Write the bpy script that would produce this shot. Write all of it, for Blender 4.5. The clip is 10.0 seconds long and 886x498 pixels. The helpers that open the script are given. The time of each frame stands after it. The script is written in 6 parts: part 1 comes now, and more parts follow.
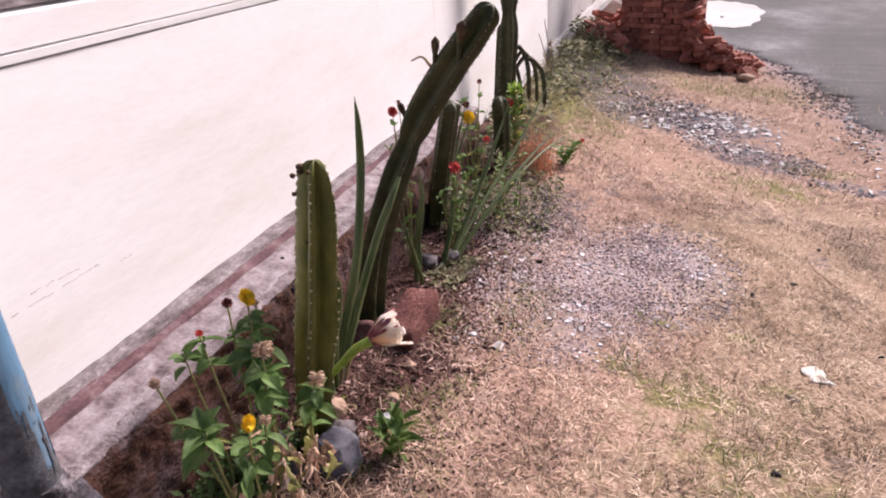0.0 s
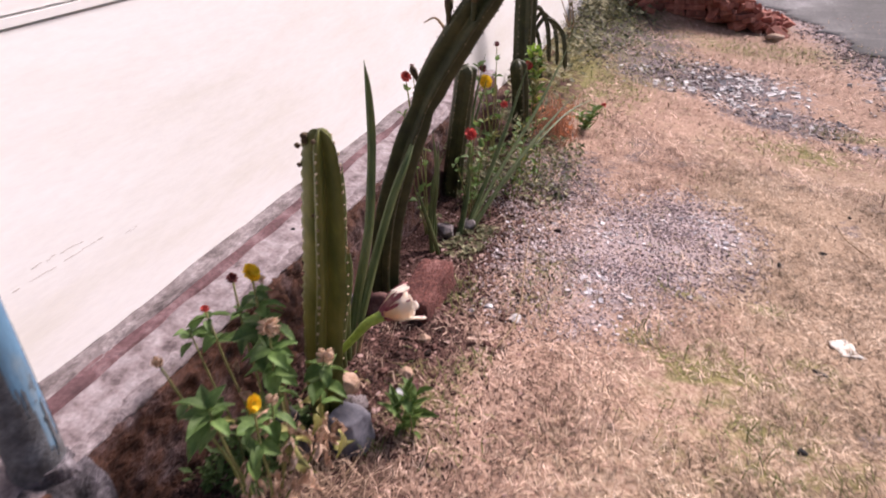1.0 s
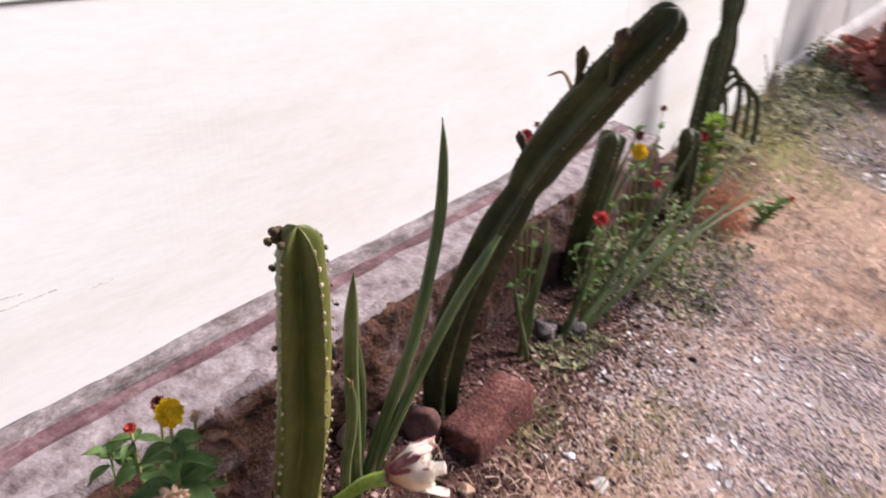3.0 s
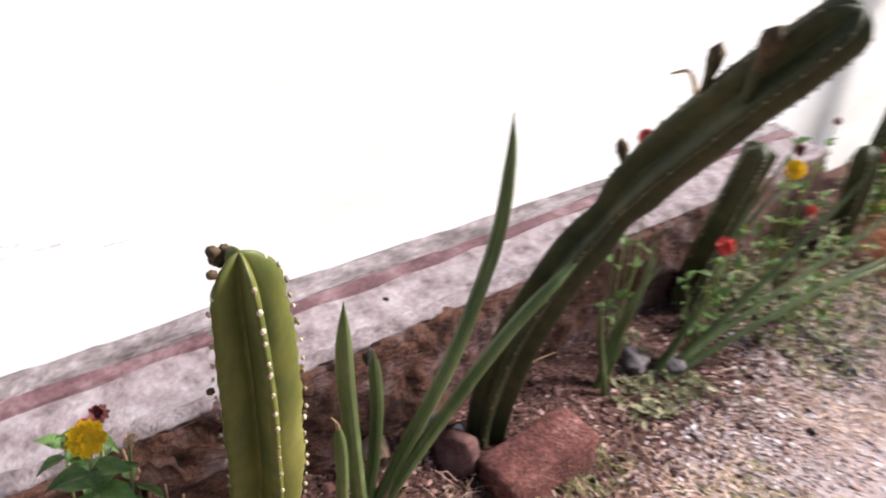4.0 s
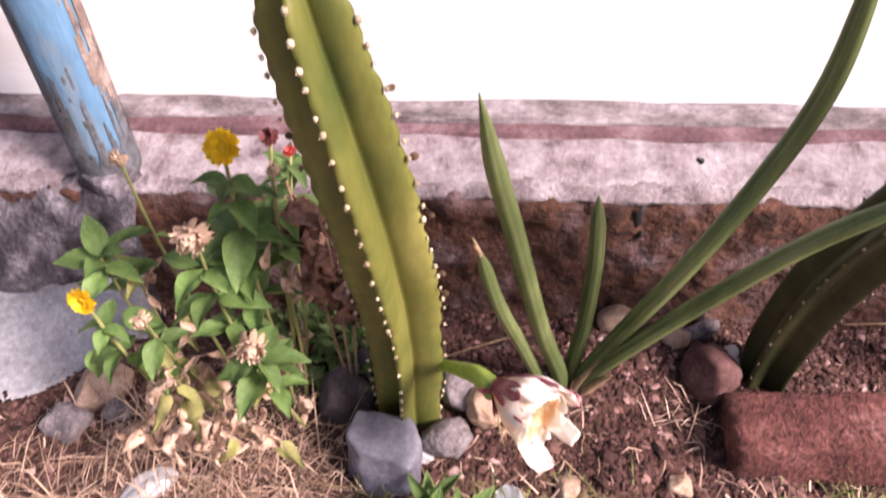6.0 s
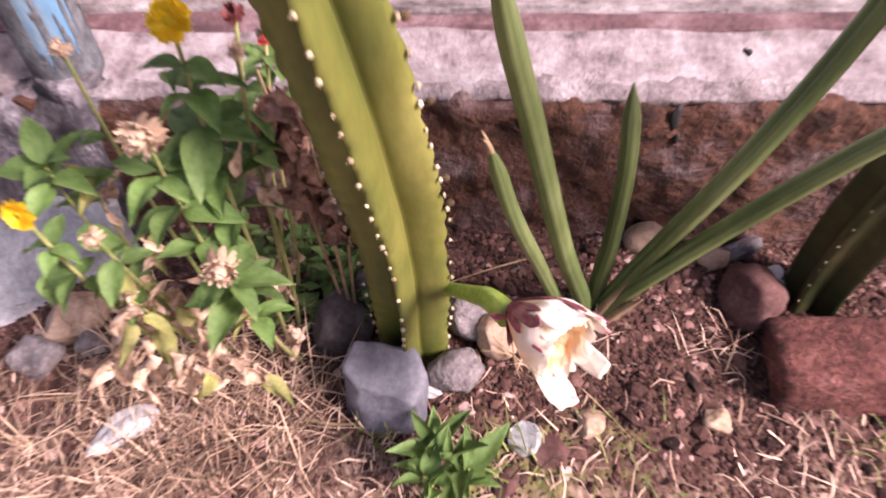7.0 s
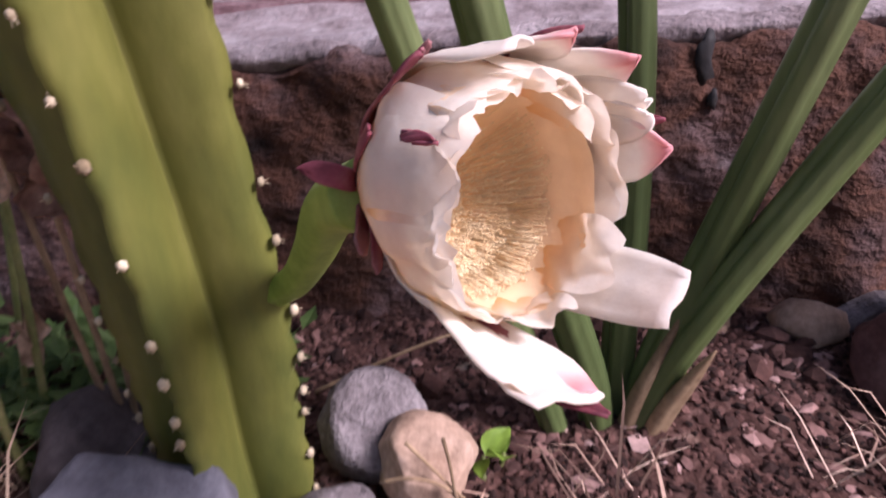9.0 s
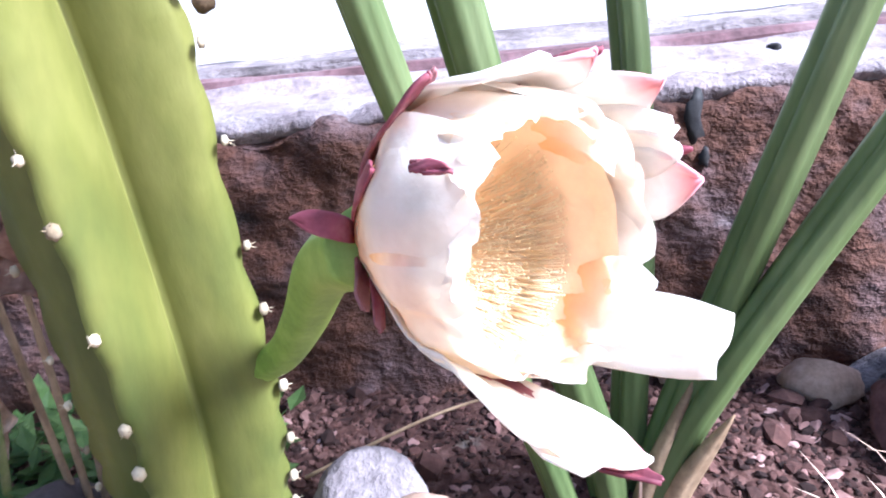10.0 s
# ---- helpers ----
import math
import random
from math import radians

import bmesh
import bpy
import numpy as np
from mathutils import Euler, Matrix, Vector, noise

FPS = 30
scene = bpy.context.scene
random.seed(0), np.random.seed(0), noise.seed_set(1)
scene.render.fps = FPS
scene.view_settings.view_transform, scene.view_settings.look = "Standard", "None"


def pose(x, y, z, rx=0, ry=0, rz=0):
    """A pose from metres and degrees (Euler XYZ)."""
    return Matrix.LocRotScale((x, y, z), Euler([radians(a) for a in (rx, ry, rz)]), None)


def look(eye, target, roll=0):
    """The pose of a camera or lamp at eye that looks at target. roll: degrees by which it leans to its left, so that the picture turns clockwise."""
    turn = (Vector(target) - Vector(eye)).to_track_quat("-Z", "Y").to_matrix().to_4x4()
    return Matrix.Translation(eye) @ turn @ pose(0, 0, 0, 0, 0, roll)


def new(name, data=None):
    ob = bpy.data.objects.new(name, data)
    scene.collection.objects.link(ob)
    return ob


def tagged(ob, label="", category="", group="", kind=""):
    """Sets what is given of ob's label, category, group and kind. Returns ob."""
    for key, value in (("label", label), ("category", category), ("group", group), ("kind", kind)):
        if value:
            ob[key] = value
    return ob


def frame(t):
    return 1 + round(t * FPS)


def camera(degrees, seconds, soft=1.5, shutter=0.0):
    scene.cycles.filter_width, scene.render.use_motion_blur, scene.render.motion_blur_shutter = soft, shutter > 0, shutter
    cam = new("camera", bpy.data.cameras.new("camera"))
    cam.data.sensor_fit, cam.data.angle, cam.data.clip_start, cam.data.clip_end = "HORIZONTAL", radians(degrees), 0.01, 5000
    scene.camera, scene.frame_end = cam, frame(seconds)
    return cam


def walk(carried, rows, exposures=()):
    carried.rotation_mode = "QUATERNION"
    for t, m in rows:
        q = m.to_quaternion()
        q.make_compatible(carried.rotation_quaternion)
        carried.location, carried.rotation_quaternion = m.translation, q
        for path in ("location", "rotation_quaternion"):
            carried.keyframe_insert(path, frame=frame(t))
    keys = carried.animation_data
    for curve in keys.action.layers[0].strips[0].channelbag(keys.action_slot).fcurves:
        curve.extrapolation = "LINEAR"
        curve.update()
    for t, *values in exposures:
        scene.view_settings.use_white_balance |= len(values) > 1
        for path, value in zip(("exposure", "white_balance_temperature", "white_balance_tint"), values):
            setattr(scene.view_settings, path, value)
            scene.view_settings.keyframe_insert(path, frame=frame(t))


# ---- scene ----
cam = camera(64.5, 10.0, 1.9, 0.8)
PATH = [
    (0, (1.068, -1.016, 0.962), (0.447, 0.674, 0.09), -3.3),
    (0.5, (1.066, -1.018, 0.954), (0.423, 0.649, 0.055), -3.6),
    (1, (1.06, -0.959, 0.947), (0.397, 0.668, -0.008), -4.3),
    (1.5, (1.008, -0.812, 0.953), (0.35, 0.83, 0.021), -1.9),
    (2, (0.977, -0.702, 0.95), (0.291, 0.93, 0.019), -2.0),
    (2.5, (0.961, -0.6, 0.932), (0.128, 0.94, -0.035), -0.8),
    (2.7, (0.982, -0.545, 0.911), (0.051, 0.973, 0.001), 0.3),
    (3.8, (0.944, -0.278, 0.882), (-0.286, 0.96, -0.096), 4.8),
    (4, (0.922, -0.222, 0.881), (-0.358, 0.926, -0.141), 5.4),
    (4.5, (0.888, -0.131, 0.852), (-0.517, 0.621, -0.357), 2.6),
    (5, (0.893, -0.022, 0.809), (-0.599, 0.271, -0.491), 5.4),
    (5.5, (0.907, 0.059, 0.772), (-0.555, 0.064, -0.593), 2.3),
    (5.7, (0.903, 0.07, 0.77), (-0.557, 0.013, -0.595), -0.1),
    (6.8, (0.864, 0.075, 0.7), (-0.43, -0.02, -0.822), -1.9),
    (7, (0.838, 0.076, 0.665), (-0.444, -0.036, -0.866), -2.9),
    (7.5, (0.762, 0.082, 0.492), (-0.600, -0.040, -0.968), -2.6),
    (8, (0.726, 0.099, 0.326), (-0.792, 0.006, -0.974), -2.6),
    (8.5, (0.708, 0.122, 0.251), (-1.015, -0.033, -0.741), -2.8),
    (9, (0.684, 0.132, 0.225), (-1.132, 0.040, -0.614), -4.4),
    (9.5, (0.675, 0.130, 0.214), (-1.204, 0.043, -0.466), -5.1),
    (10, (0.669, 0.124, 0.211), (-1.228, 0.096, -0.420), -5.6),
]
EXPOSURES = [(0.0, 0.46, 6350, 24), (1.0, 0.48, 6400, 24), (1.5, 0.60, 6300, 22), (2.0, 0.45, 6400, 22), (2.5, 0.45, 6300, 20), (4.0, 0.82, 6100, 12), (5.0, 0.84, 6200, 26), (5.5, 0.90, 6500, 28), (7.0, 1.06, 6500, 32), (7.5, 1.02, 6650, 35), (8.0, 0.54, 6600, 36), (8.5, 0.36, 6500, 35), (9.0, 0.35, 5800, 30), (9.5, 1.40, 5200, 15), (10.0, 1.76, 4900, 12)]
walk(cam, [(t, look(eye, target, roll)) for t, eye, target, roll in PATH], EXPOSURES)

# ---- light ----
world = bpy.data.worlds.new("sky")
scene.world = world
world.use_nodes = True
wn = world.node_tree
sky = wn.nodes.new("ShaderNodeTexSky")
sky.sky_type, sky.sun_disc = "NISHITA", False
sky.sun_elevation, sky.sun_rotation = radians(37), radians(26)
sky.air_density, sky.dust_density = 1.2, 3.0
wn.links.new(sky.outputs[0], wn.nodes["Background"].inputs[0])
wn.nodes["Background"].inputs[1].default_value = 0.07
sun = new("sun", bpy.data.lights.new("sun", "SUN"))
sun.data.energy, sun.data.angle, sun.data.color = 4.6, radians(16), (1.0, 0.93, 0.86)
sun.matrix_basis = look((3.3, 6.7, 5.7), (0, 0, 0))


# ---- materials ----
def material(name, colours, scale=8.0, rough=0.8, bump=0.3, fine=120.0, grain=0.25, spread=0.0, island=False, depth=0.002, thin=0.0, stretch=None, metal=0.0, world=False):
    """A surface of two scales: blotches that run through the colours, and a fine grain. spread: brightness from piece to piece; thin: light let through."""
    m = bpy.data.materials.new(name)
    m.use_nodes = True
    nt = m.node_tree
    n, ln = nt.nodes, nt.links
    b = n["Principled BSDF"]
    tc = n.new("ShaderNodeTexCoord")
    src = n.new("ShaderNodeNewGeometry").outputs["Position"] if world else tc.outputs["Object"]
    if stretch:
        mp = n.new("ShaderNodeMapping")
        mp.inputs["Scale"].default_value = stretch
        ln.new(src, mp.inputs[0])
        src = mp.outputs[0]
    big, small = n.new("ShaderNodeTexNoise"), n.new("ShaderNodeTexNoise")
    for k, s, d in ((big, scale, 5.0), (small, fine, 4.0)):
        k.inputs["Scale"].default_value, k.inputs["Detail"].default_value = s, d
        k.inputs["Roughness"].default_value = 0.62
        ln.new(src, k.inputs["Vector"])
    ramp = n.new("ShaderNodeValToRGB")
    ramp.color_ramp.elements.remove(ramp.color_ramp.elements[1])
    for i, c in enumerate(colours):
        at = 0.3 + 0.4 * i / max(1, len(colours) - 1)
        e = ramp.color_ramp.elements[0] if i == 0 else ramp.color_ramp.elements.new(at)
        e.position, e.color = at, (*c, 1)
    ln.new(big.outputs[0], ramp.inputs[0])
    mr = n.new("ShaderNodeMapRange")
    mr.inputs[1].default_value, mr.inputs[2].default_value = 0.3, 0.7
    mr.inputs[3].default_value, mr.inputs[4].default_value = 1 - grain, 1 + grain
    ln.new(small.outputs[0], mr.inputs[0])
    value = mr.outputs[0]
    if spread:
        rnd = n.new("ShaderNodeNewGeometry").outputs["Random Per Island"] if island else n.new("ShaderNodeObjectInfo").outputs["Random"]
        r2 = n.new("ShaderNodeMapRange")
        r2.inputs[3].default_value, r2.inputs[4].default_value = 1 - spread, 1 + spread
        ln.new(rnd, r2.inputs[0])
        mul = n.new("ShaderNodeMath")
        mul.operation = "MULTIPLY"
        ln.new(value, mul.inputs[0]), ln.new(r2.outputs[0], mul.inputs[1])
        value = mul.outputs[0]
        if island:
            add = n.new("ShaderNodeMath")
            add.operation = "ADD"
            ln.new(big.outputs[0], add.inputs[0])
            r3 = n.new("ShaderNodeMapRange")
            r3.inputs[3].default_value, r3.inputs[4].default_value = -0.16, 0.16
            ln.new(rnd, r3.inputs[0]), ln.new(r3.outputs[0], add.inputs[1]), ln.new(add.outputs[0], ramp.inputs[0])
    hsv = n.new("ShaderNodeHueSaturation")
    ln.new(ramp.outputs[0], hsv.inputs["Color"]), ln.new(value, hsv.inputs["Value"])
    ln.new(hsv.outputs[0], b.inputs["Base Color"])
    b.inputs["Roughness"].default_value, b.inputs["Metallic"].default_value = rough, metal
    b.inputs["Specular IOR Level"].default_value = 0.35
    if bump:
        bp = n.new("ShaderNodeBump")
        bp.inputs["Strength"].default_value, bp.inputs["Distance"].default_value = bump, depth
        ln.new(small.outputs[0], bp.inputs["Height"]), ln.new(bp.outputs[0], b.inputs["Normal"])
    if thin:
        tr, mix = n.new("ShaderNodeBsdfTranslucent"), n.new("ShaderNodeMixShader")
        mix.inputs[0].default_value = thin
        ln.new(hsv.outputs[0], tr.inputs[0])
        ln.new(b.outputs[0], mix.inputs[1]), ln.new(tr.outputs[0], mix.inputs[2])
        ln.new(mix.outputs[0], n["Material Output"].inputs[0])
    return m


M = dict(
    plaster=material("white_plaster", [(0.76, 0.735, 0.69), (0.82, 0.80, 0.785), (0.85, 0.84, 0.838), (0.86, 0.855, 0.855)], 3.0, 0.75, 0.25, 60, 0.03, stretch=(1, 0.35, 1.6)),
    cement=material("old_cement", [(0.070, 0.056, 0.056), (0.165, 0.136, 0.137), (0.25, 0.214, 0.218), (0.38, 0.34, 0.348)], 24, 0.9, 0.9, 130, 0.3, depth=0.006, stretch=(1, 0.5, 1)),
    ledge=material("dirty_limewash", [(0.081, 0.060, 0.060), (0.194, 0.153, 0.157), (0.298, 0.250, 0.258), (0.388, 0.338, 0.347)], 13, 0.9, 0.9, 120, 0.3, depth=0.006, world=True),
    cement_dark=material("dark_mottled_cement", [(0.020, 0.017, 0.019), (0.055, 0.047, 0.052), (0.15, 0.13, 0.145), (0.33, 0.30, 0.32)], 19, 0.9, 1.0, 90, 0.4, depth=0.008),
    scratch=material("scuffed_plaster", [(0.492, 0.451, 0.426), (0.599, 0.566, 0.541)], 40, 0.9, 0.3, 120, 0.2),
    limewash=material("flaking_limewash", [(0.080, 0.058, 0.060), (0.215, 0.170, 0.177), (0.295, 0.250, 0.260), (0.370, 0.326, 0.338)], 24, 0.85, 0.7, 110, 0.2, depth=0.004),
    oxide=material("red_oxide_groove", [(0.070, 0.038, 0.042), (0.130, 0.068, 0.074), (0.24, 0.160, 0.170)], 14, 0.9, 0.6, 120, 0.3),
    footing=material("earthy_rubble", [(0.012, 0.006, 0.005), (0.052, 0.022, 0.015), (0.094, 0.040, 0.025), (0.086, 0.044, 0.037), (0.128, 0.078, 0.074), (0.23, 0.17, 0.170)], 13, 0.95, 1.0, 75, 0.36, depth=0.012, world=True, stretch=(1, 0.8, 1.25)),
    greywall=material("grey_cement_wall", [(0.36, 0.34, 0.34), (0.46, 0.44, 0.44), (0.55, 0.53, 0.53)], 1.6, 0.9, 0.4, 50, 0.12),
    brick=material("red_brick", [(0.042, 0.017, 0.015), (0.090, 0.031, 0.026), (0.130, 0.047, 0.039), (0.22, 0.105, 0.092)], 17, 0.92, 1.0, 140, 0.5, 0.2, depth=0.006),
    asphalt=material("asphalt", [(0.026, 0.026, 0.028), (0.044, 0.043, 0.046), (0.062, 0.061, 0.065), (0.120, 0.116, 0.122), (0.26, 0.25, 0.262)], 0.8, 0.85, 0.6, 45, 0.3, stretch=(1, 0.55, 1)),
    slurry=material("dried_cement_slurry", [(0.451, 0.435, 0.426), (0.574, 0.558, 0.549)], 1.2, 0.8, 0.2, 40, 0.08),
    brick_far=material("sooty_red_brick", [(0.185, 0.064, 0.048), (0.335, 0.118, 0.084), (0.490, 0.210, 0.160)], 9, 0.92, 0.8, 150, 0.3, 0.3, depth=0.003),
    rust=material("rust_leaf", [(0.459, 0.203, 0.101), (0.702, 0.351, 0.196), (0.837, 0.486, 0.311)], 35, 0.85, 0.4, 150, 0.2, 0.3, thin=0.3),
    straw=material("straw", [(0.16, 0.084, 0.057), (0.43, 0.275, 0.205), (0.67, 0.49, 0.387)], 5.5, 0.8, 0.0, 60, 0.25, 0.45, True),
    grass=material("green_blades", [(0.10, 0.13, 0.035), (0.20, 0.22, 0.07), (0.34, 0.31, 0.13)], 1.5, 0.7, 0.0, 60, 0.2, 0.3, True, thin=0.25),
    gravel=material("gravel", [(0.23, 0.170, 0.172), (0.43, 0.348, 0.352), (0.69, 0.615, 0.625)], 1.0, 0.9, 0.3, 200, 0.15, 0.35, True),
    grit=material("dark_grit", [(0.10, 0.075, 0.078), (0.22, 0.178, 0.180), (0.50, 0.44, 0.44)], 1.0, 0.9, 0.3, 200, 0.15, 0.45, True),
    crumbs=material("soil_crumbs", [(0.032, 0.014, 0.011), (0.080, 0.036, 0.029), (0.165, 0.090, 0.074)], 1.5, 0.95, 0.4, 200, 0.3, 0.45, True),
    stone_blue=material("blue_grey_stone", [(0.068, 0.064, 0.083), (0.128, 0.124, 0.150), (0.203, 0.195, 0.225)], 18, 0.8, 0.6, 160, 0.18),
    stone_grey=material("mottled_grey_stone", [(0.098, 0.080, 0.082), (0.190, 0.160, 0.164), (0.262, 0.228, 0.232)], 30, 0.9, 1.0, 170, 0.35, depth=0.005),
    stone_dark=material("dark_stone", [(0.035, 0.027, 0.030), (0.060, 0.048, 0.052), (0.10, 0.085, 0.09)], 20, 0.8, 0.5, 160, 0.2),
    straw_old=material("weathered_straw", [(0.13, 0.075, 0.050), (0.30, 0.19, 0.13), (0.46, 0.33, 0.24)], 1.5, 0.85, 0.0, 60, 0.25, 0.45, True),
    stone_tan=material("tan_pebble", [(0.255, 0.153, 0.102), (0.408, 0.272, 0.196), (0.493, 0.357, 0.281)], 22, 0.85, 0.5, 180, 0.2),
    stone_red=material("reddish_stone", [(0.065, 0.028, 0.025), (0.11, 0.050, 0.045), (0.17, 0.095, 0.085)], 20, 0.9, 0.6, 160, 0.2),
    stone_white=material("white_stone", [(0.55, 0.52, 0.52), (0.72, 0.70, 0.70)], 20, 0.85, 0.4, 160, 0.12),
    cactus=material("cactus_skin", [(0.061, 0.083, 0.019), (0.150, 0.151, 0.033), (0.268, 0.250, 0.070)], 11, 0.48, 0.2, 90, 0.10, stretch=(1, 1, 0.4)),
    cactus_dark=material("dark_cactus_skin", [(0.020, 0.024, 0.008), (0.038, 0.043, 0.014), (0.072, 0.070, 0.026)], 16, 0.55, 0.3, 90, 0.15),
    areole=material("woolly_areole", [(0.30, 0.22, 0.13), (0.58, 0.49, 0.35)], 60, 0.95, 0.3, 300, 0.2, 0.3, True),
    areole_dim=material("dull_areole", [(0.13, 0.11, 0.07), (0.24, 0.20, 0.13)], 60, 0.95, 0.3, 300, 0.2, 0.3, True),
    bud=material("dry_bud", [(0.054, 0.029, 0.015), (0.100, 0.062, 0.031), (0.115, 0.097, 0.035)], 60, 0.8, 0.5, 200, 0.2, 0.2),
    blade=material("snake_plant_leaf", [(0.058, 0.086, 0.028), (0.098, 0.130, 0.044), (0.165, 0.195, 0.082)], 16, 0.5, 0.25, 70, 0.14, 0.12, stretch=(1, 1, 0.25)),
    leaf=material("zinnia_leaf", [(0.070, 0.138, 0.034), (0.135, 0.225, 0.062), (0.22, 0.315, 0.112)], 30, 0.6, 0.3, 150, 0.15, 0.35, thin=0.3),
    leaf_lime=material("lime_leaf", [(0.15, 0.26, 0.03), (0.24, 0.38, 0.05), (0.34, 0.48, 0.09)], 30, 0.6, 0.3, 150, 0.15, 0.25, thin=0.35),
    leaf_pale=material("pale_leaf", [(0.242, 0.264, 0.066), (0.374, 0.352, 0.132), (0.506, 0.418, 0.209)], 30, 0.7, 0.3, 150, 0.2, 0.3, thin=0.3),
    leaf_dry=material("withered_leaf", [(0.310, 0.178, 0.115), (0.552, 0.380, 0.276), (0.759, 0.575, 0.460)], 35, 0.85, 0.5, 150, 0.25, 0.3, thin=0.2),
    stem=material("green_stem", [(0.12, 0.16, 0.045), (0.22, 0.23, 0.08), (0.32, 0.27, 0.13)], 25, 0.7, 0.2, 150, 0.2, 0.2),
    stem_rust=material("rusty_stalk", [(0.44, 0.21, 0.125), (0.66, 0.38, 0.25)], 25, 0.85, 0.3, 150, 0.2, 0.25),
    stem_dry=material("dry_stem", [(0.22, 0.14, 0.08), (0.40, 0.28, 0.17)], 25, 0.85, 0.3, 150, 0.25, 0.25),
    yellow=material("yellow_petal", [(0.80, 0.50, 0.012), (0.88, 0.62, 0.02), (0.92, 0.71, 0.05)], 60, 0.6, 0.2, 200, 0.1, 0.15, thin=0.25),
    red=material("red_petal", [(0.40, 0.045, 0.040), (0.55, 0.075, 0.065), (0.62, 0.15, 0.12)], 60, 0.6, 0.2, 200, 0.1, 0.2, thin=0.25),
    maroon=material("maroon_petal", [(0.10, 0.022, 0.022), (0.17, 0.042, 0.038)], 60, 0.7, 0.2, 200, 0.15, 0.2, thin=0.15),
    tan=material("faded_petal", [(0.36, 0.22, 0.14), (0.58, 0.41, 0.29), (0.66, 0.52, 0.40)], 60, 0.85, 0.4, 200, 0.2, 0.2, thin=0.2),
    disc=material("flower_disc", [(0.16, 0.09, 0.02), (0.40, 0.24, 0.03)], 120, 0.9, 0.6, 400, 0.3),
    stamen=material("stamen", [(0.93, 0.72, 0.42), (0.95, 0.81, 0.56)], 60, 0.8, 0.0, 200, 0.10, 0.12, True, thin=0.2),
    pink=material("pink_sepal", [(0.16, 0.035, 0.052), (0.36, 0.095, 0.125), (0.55, 0.26, 0.25)], 45, 0.6, 0.2, 200, 0.1, 0.2, thin=0.25),
    tube=material("flower_tube", [(0.16, 0.24, 0.035), (0.26, 0.36, 0.06), (0.36, 0.44, 0.10)], 30, 0.5, 0.2, 120, 0.1),
    paint_blue=material("faded_blue_paint", [(0.17, 0.17, 0.18), (0.16, 0.22, 0.27), (0.095, 0.195, 0.30), (0.105, 0.215, 0.33), (0.18, 0.27, 0.33), (0.25, 0.25, 0.25)], 6.5, 0.6, 0.4, 80, 0.15, stretch=(1.6, 1.6, 0.45)),
    rusted=material("rusted_steel", [(0.110, 0.080, 0.066), (0.205, 0.150, 0.125), (0.330, 0.260, 0.225)], 25, 0.85, 0.8, 110, 0.35, depth=0.003),
    foot_grey=material("dark_grey_paint", [(0.060, 0.058, 0.062), (0.105, 0.108, 0.118), (0.16, 0.17, 0.19)], 30, 0.85, 0.8, 110, 0.35, depth=0.003),
    paper=material("scrap_paper", [(0.66, 0.62, 0.56), (0.78, 0.75, 0.70)], 20, 0.8, 0.2, 100, 0.06),
    black=material("black_scrap", [(0.015, 0.013, 0.014), (0.04, 0.035, 0.035)], 30, 0.7, 0.4, 150, 0.2),
    foil=material("crumpled_foil", [(0.45, 0.45, 0.46), (0.62, 0.62, 0.63)], 60, 0.4, 0.9, 200, 0.1, metal=0.6),
    iron=material("dark_iron", [(0.02, 0.02, 0.024), (0.05, 0.05, 0.06)], 20, 0.6, 0.2, 100, 0.2),
)


def petal_material(name, tip, thin=0.3):
    """White petal, yellow-green at its root, with a tinted tip: z runs along the flower, x holds the outward reach."""
    m = material(name, [(0.96, 0.89, 0.81), (0.97, 0.93, 0.875), (0.975, 0.95, 0.92)], 40, 0.55, 0.25, 160, 0.04, thin=thin)
    nt = m.node_tree
    n, ln = nt.nodes, nt.links
    hsv = next(k for k in n if k.type == "HUE_SAT")
    uv = n.new("ShaderNodeAttribute")
    uv.attribute_name = "along"
    ramp = n.new("ShaderNodeValToRGB")
    el = ramp.color_ramp.elements
    el[0].position, el[0].color = 0.08, (1.0, 0.72, 0.38, 1)
    el[1].position, el[1].color = 0.60, (1.0, 0.98, 0.95, 1)
    e = el.new(0.84)
    e.color = (1.0, 0.98, 0.95, 1)
    e = el.new(0.97)
    e.color = (*tip, 1)
    mix = n.new("ShaderNodeMix")
    mix.data_type, mix.blend_type = "RGBA", "MULTIPLY"
    mix.inputs[0].default_value = 1.0
    ln.new(uv.outputs["Fac"], ramp.inputs[0])
    ln.new(hsv.outputs[0], mix.inputs[6]), ln.new(ramp.outputs[0], mix.inputs[7])
    for k in n:
        if k.type == "BSDF_PRINCIPLED":
            ln.new(mix.outputs[2], k.inputs["Base Color"])
        if k.type == "BSDF_TRANSLUCENT":
            ln.new(mix.outputs[2], k.inputs[0])
    return m


M["petal"] = petal_material("cream_petal", (1.0, 0.95, 0.92), 0.4)
M["petal_cup"] = petal_material("thin_cream_petal", (1.0, 0.96, 0.92), 0.5)
M["throat"] = petal_material("yellow_throat", (1.0, 0.96, 0.92), 0.25)
M["petal_pink"] = petal_material("pink_tipped_petal", (0.86, 0.42, 0.46))


